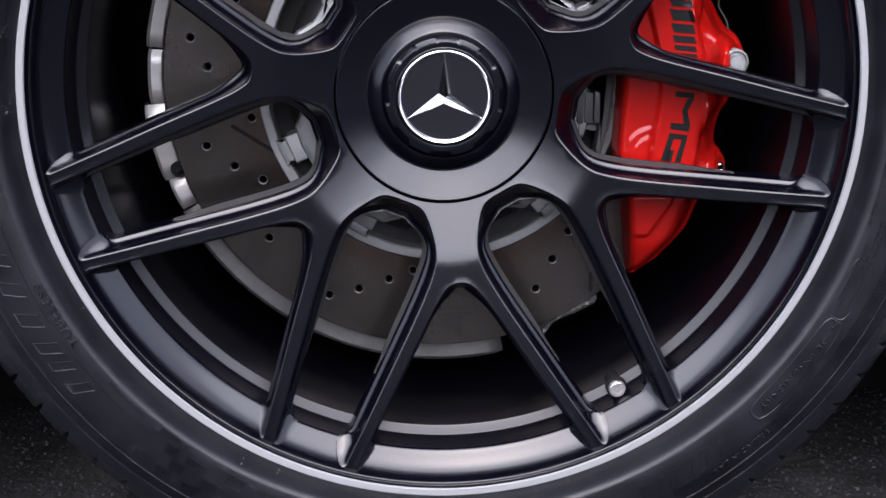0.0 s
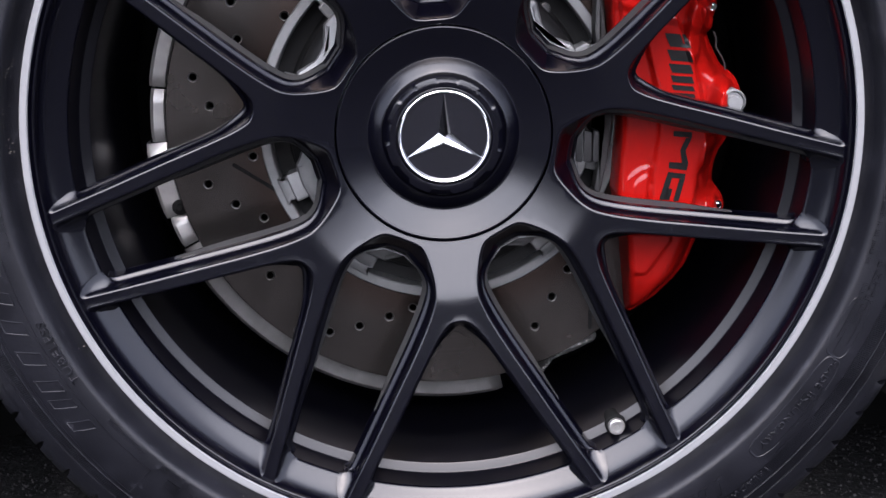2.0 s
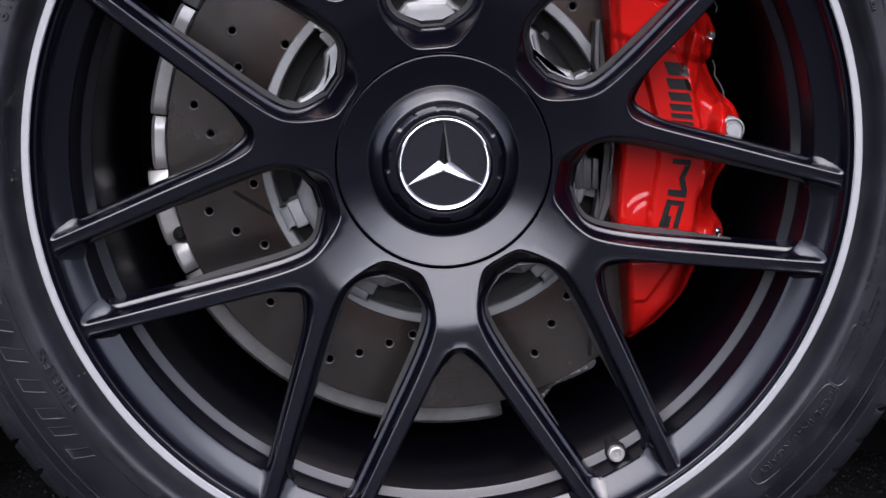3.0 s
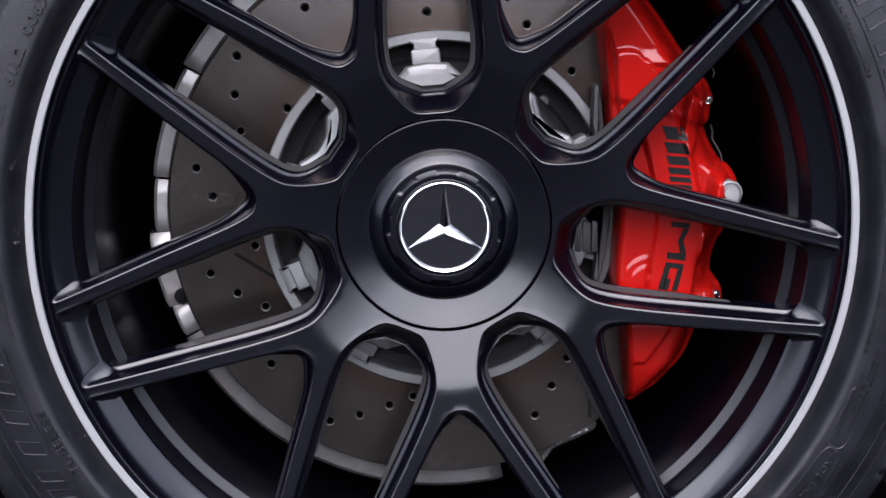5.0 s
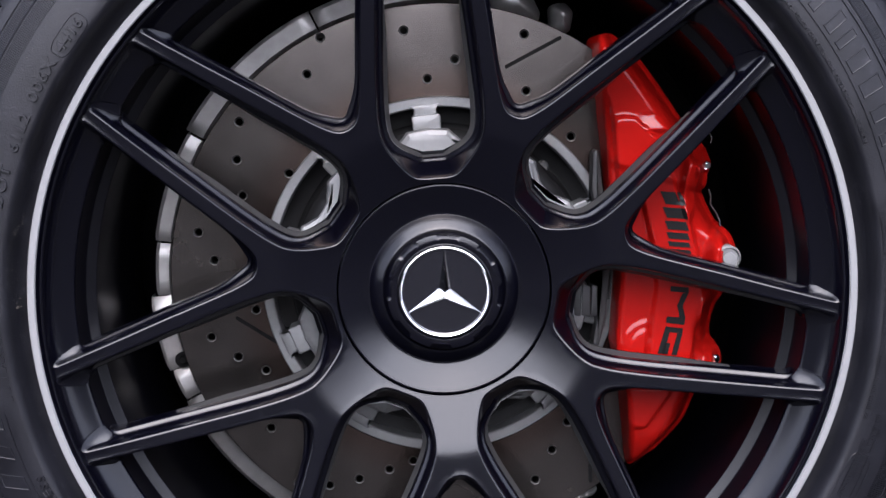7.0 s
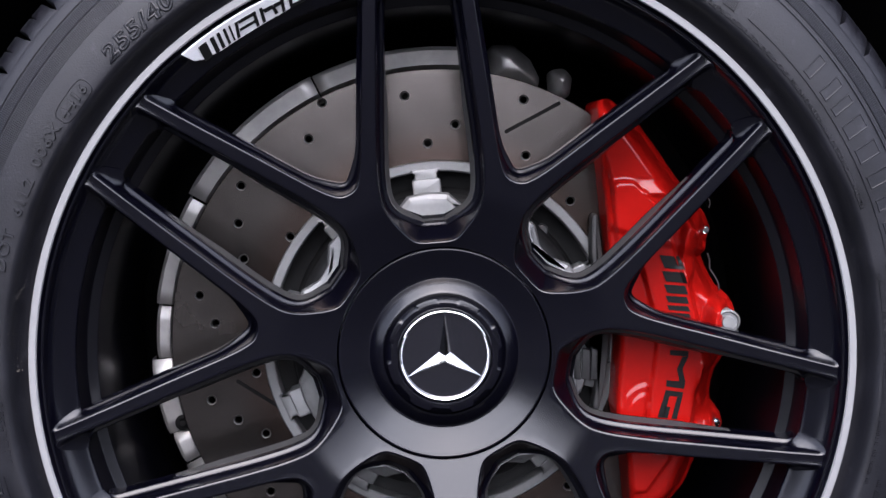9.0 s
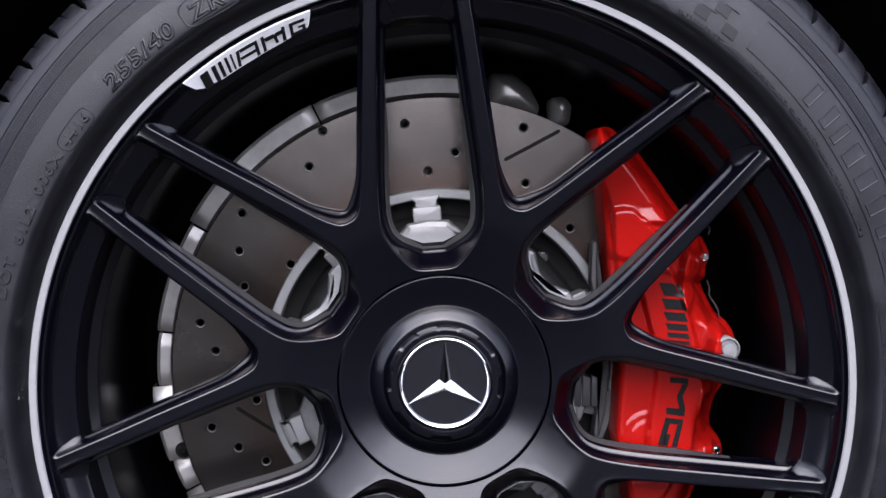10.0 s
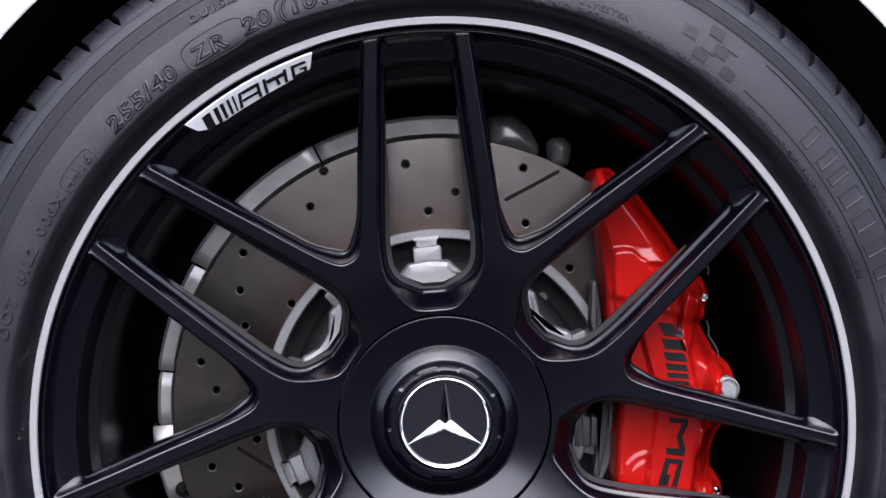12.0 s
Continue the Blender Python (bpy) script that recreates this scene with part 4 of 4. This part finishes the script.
def inset(points, d):
    n = len(points)
    out = []
    for i in range(n):
        t = (points[(i + 1) % n] - points[i - 1]).normalized()
        out.append(points[i] + Vector((t.y, -t.x)) * d)
    return out


if sum(loop[i - 1].x * loop[i].y - loop[i].x * loop[i - 1].y for i in range(len(loop))) > 0:
    loop = loop[::-1]
bm = bmesh.new()
front = fill(bm, inset(loop, 0.0040), caliper_depth, 0.0014)
prev = front
for d, dy in ((0.0026, 0.0006), (0.0012, 0.0020), (0.0003, 0.0042), (0.0, 0.0070), (0.0, None)):
    ring2 = inset(loop, d)
    nxt = [bm.verts.new((p.x, 0.1400 if dy is None else caliper_depth(q) + dy, p.y)) for p, q in zip(ring2, inset(loop, 0.0040))]
    for i in range(len(loop)):
        bm.faces.new((prev[i - 1], prev[i], nxt[i], nxt[i - 1]))
    prev = nxt
bm.faces.new(prev)
body = part("body", bm, RED, caliper, "glossy red enamelled body", 75)


def decal(corners, name):
    """A thin printed mark that follows the caliper's face."""
    bm = bmesh.new()
    a, b, c, d = [Vector(p) for p in corners]
    rows = []
    for i in range(7):
        p, q = a.lerp(d, i / 6), b.lerp(c, i / 6)
        rows.append([bm.verts.new((v.x, caliper_depth(v) - 0.0006, v.y)) for v in (p.lerp(q, j / 6) for j in range(7))])
    for r0, r1 in zip(rows, rows[1:]):
        for i in range(6):
            bm.faces.new((r0[i], r0[i + 1], r1[i + 1], r1[i]))
    part(name, bm, BLACK_MARK, body)


for z, h in ((0.0659, 0.0092), (0.0548, 0.0076), (0.0453, 0.0062), (0.0373, 0.0048), (0.0307, 0.0036), (0.0254, 0.0026)):
    x = 0.1512 + (0.0659 - z) * 0.17
    decal([(x, z), (x + 0.0152, z - 0.0012), (x + 0.0152 + h * 0.38, z - 0.0012 - h), (x + h * 0.45, z - h)], "stripe")
for corners in ([(0.1600, -0.0012), (0.1730, -0.0022), (0.1730, -0.0062), (0.1600, -0.0050)], [(0.1688, -0.0062), (0.1730, -0.0062), (0.1690, -0.0150), (0.1650, -0.0150)], [(0.1650, -0.0150), (0.1690, -0.0150), (0.1712, -0.0240), (0.1670, -0.0240)],
                [(0.1577, -0.0229), (0.1712, -0.0240), (0.1704, -0.0292), (0.1575, -0.0274)], [(0.1572, -0.0300), (0.1698, -0.0316), (0.1692, -0.0352), (0.1563, -0.0338)], [(0.1562, -0.0338), (0.1602, -0.0342), (0.1560, -0.0500), (0.1517, -0.0495)],
                [(0.1656, -0.0350), (0.1693, -0.0352), (0.1655, -0.0510), (0.1616, -0.0508)], [(0.1572, -0.0417), (0.1609, -0.0421), (0.1590, -0.0502), (0.1554, -0.0498)]):
    decal(corners, "mark_bar")


def stud(name, x, z, y, r, length, mat, label="", sides=20):
    bm = lathe([(0.0, 0.0), (r * 0.45, 0.0), (r * 0.5, r * 0.25), (r * 0.78, r * 0.25), (r * 0.85, 0.0), (r, r * 0.15), (r, length)], sides)
    for v in bm.verts:
        v.co += Vector((x, y, z))
    return part(name, bm, mat, caliper, label, 30)


stud("caliper_bolt", 0.1878, 0.0826, caliper_depth(Vector((0.1878, 0.0826))) - 0.002, 0.0030, 0.012, CHROME, "small bright steel bolt")
stud("caliper_bolt", 0.1970, -0.0568, caliper_depth(Vector((0.1970, -0.0568))) - 0.002, 0.0034, 0.012, CHROME, "small bright steel bolt")
stud("bridge_pin", 0.1990, 0.0195, 0.0560, 0.0088, 0.0400, ALLOY, "round bare alloy bridge pin", 28)
for pts in ([(0.1848, 0.1060), (0.1885, 0.1068), (0.1915, 0.1020), (0.1905, 0.0980)], [(0.1900, 0.0650), (0.1918, 0.0600), (0.1915, 0.0545), (0.1960, 0.0480), (0.1985, 0.0430), (0.1990, 0.0385)]):
    cu = bpy.data.curves.new("spring_clip", "CURVE")
    cu.dimensions, cu.bevel_depth, cu.bevel_resolution = "3D", 0.0006, 2
    sp = cu.splines.new("POLY")
    sp.points.add(len(pts) - 1)
    for q, (x, z) in zip(sp.points, pts):
        q.co = (x + 0.001, 0.088, z, 1)
    cu.materials.append(DARK_STEEL)
    clip = new("spring_clip", cu)
    clip.parent = caliper
pad = part("brake_pad", slab(rounded([Vector(p) for p in ((0.1075, 0.0920), (0.1115, 0.0940), (0.1165, 0.0550), (0.1215, 0.0050), (0.1190, -0.0250), (0.1142, -0.0500), (0.1095, -0.0480), (0.1128, -0.0250), (0.1147, 0.0000), (0.1115, 0.0450), (0.1072, 0.0650))], 0.004), 0.0900, 0.1060, 0.0015), PAD, caliper, "grey brake pad edge")
for x0, x1 in ((0.0960, 0.1010), (0.1014, 0.1078), (0.1083, 0.1135)):
    part("spring_plate", slab(rounded([Vector(p) for p in ((x0, -0.0040), (x1, -0.0060), (x1, -0.0280), (x0, -0.0270))], 0.0012, step=3), 0.0920, 0.1040, 0.0008), PAD, pad)

# ---- hub behind the spokes ----
hub = thing("wheel_hub", "dark steel wheel hub behind the spokes", "wheel hub")
part("flange", lathe([(0.0, 0.0700), (0.0680, 0.0720), (0.0700, 0.0760), (0.0700, 0.0980), (0.0, 0.0980)], 96), DARK, hub)
part("knuckle", slab(rounded([Vector(p) for p in ((-0.10, -0.12), (0.10, -0.12), (0.12, 0.10), (0.0, 0.16), (-0.11, 0.10))], 0.03), 0.1760, 0.2600, 0.01), DARK, hub)

# ---- car body ----
car = thing("car_body", "white car body panel round a black wheel arch", "car body", (0, 0, AXLE))
bm = bmesh.new()
cols = []
for k in range(81):
    a = -30 + 3 * k
    d = polar(1, a)
    far = min(abs(1.1 / d.x) if abs(d.x) > 1e-6 else 9, (0.48 / d.y if d.y > 0 else 0.26 / -d.y) if abs(d.y) > 1e-6 else 9)
    cols.append([bm.verts.new((d.x * r + 0.0049, y, d.y * r)) for r, y in ((0.4040, 0.034), (0.3902, 0.011), (0.3885, 0.005), (0.3895, 0.0035), (0.393, 0.003), (0.43, 0.002), (max(far, 0.44), 0.004), (max(far, 0.44), 0.045))])
for p, q in zip(cols, cols[1:]):
    for i in range(7):
        bm.faces.new((p[i], p[i + 1], q[i + 1], q[i]))
part("fender", bm, WHITE, car)
part("arch_liner", lathe([(0.4060, 0.036), (0.408, 0.060), (0.408, 0.300), (0.380, 0.320), (0.05, 0.322)], 96, -32, 244), DARK, car)
for name, size, at in (("inner_body", (2.2, 1.4, 0.81), (0, 1.03, 0.075)), ("side_sill", (0.70, 0.28, 0.54), (0.76, 0.18, 0.18)), ("side_sill", (0.70, 0.28, 0.54), (-0.76, 0.18, 0.18)), ("hood", (2.2, 1.72, 0.06), (0, 0.87, 0.47))):
    bm = bmesh.new()
    bmesh.ops.create_cube(bm, size=1)
    for v in bm.verts:
        v.co = Vector((v.co.x * size[0] + at[0], v.co.y * size[1] + at[1], v.co.z * size[2] + at[2]))
    bmesh.ops.bevel(bm, geom=bm.edges[:], offset=0.02, segments=2, affect="EDGES")
    part(name, bm, WHITE if name == "hood" else DARK, car)

# ---- loose grit on the asphalt ----
bm = bmesh.new()
rng = random.Random(4)
for _ in range(11000):
    x, y = rng.uniform(-0.60, 0.60), rng.uniform(-0.05, 0.50)
    size = 0.0007 + 0.0016 * rng.random() ** 4
    rot = Euler((rng.random() * 3, rng.random() * 3, rng.random() * 3)).to_matrix()
    vs = [bm.verts.new(Vector((x, y, size * 0.4)) + rot @ Vector(p) * size * rng.uniform(0.7, 1.2)) for p in ((1, 0, 0), (-1, 0, 0), (0, 1, 0), (0, -1, 0), (0, 0, 0.8), (0, 0, -0.8))]
    for a, b in ((0, 2), (2, 1), (1, 3), (3, 0)):
        bm.faces.new((vs[a], vs[b], vs[4]))
        bm.faces.new((vs[b], vs[a], vs[5]))
grit = new("grit", finish(bm, "grit", GRIT, 0))
tagged(grit, "pale and dark loose grit on asphalt", "grit", kind="stuff")
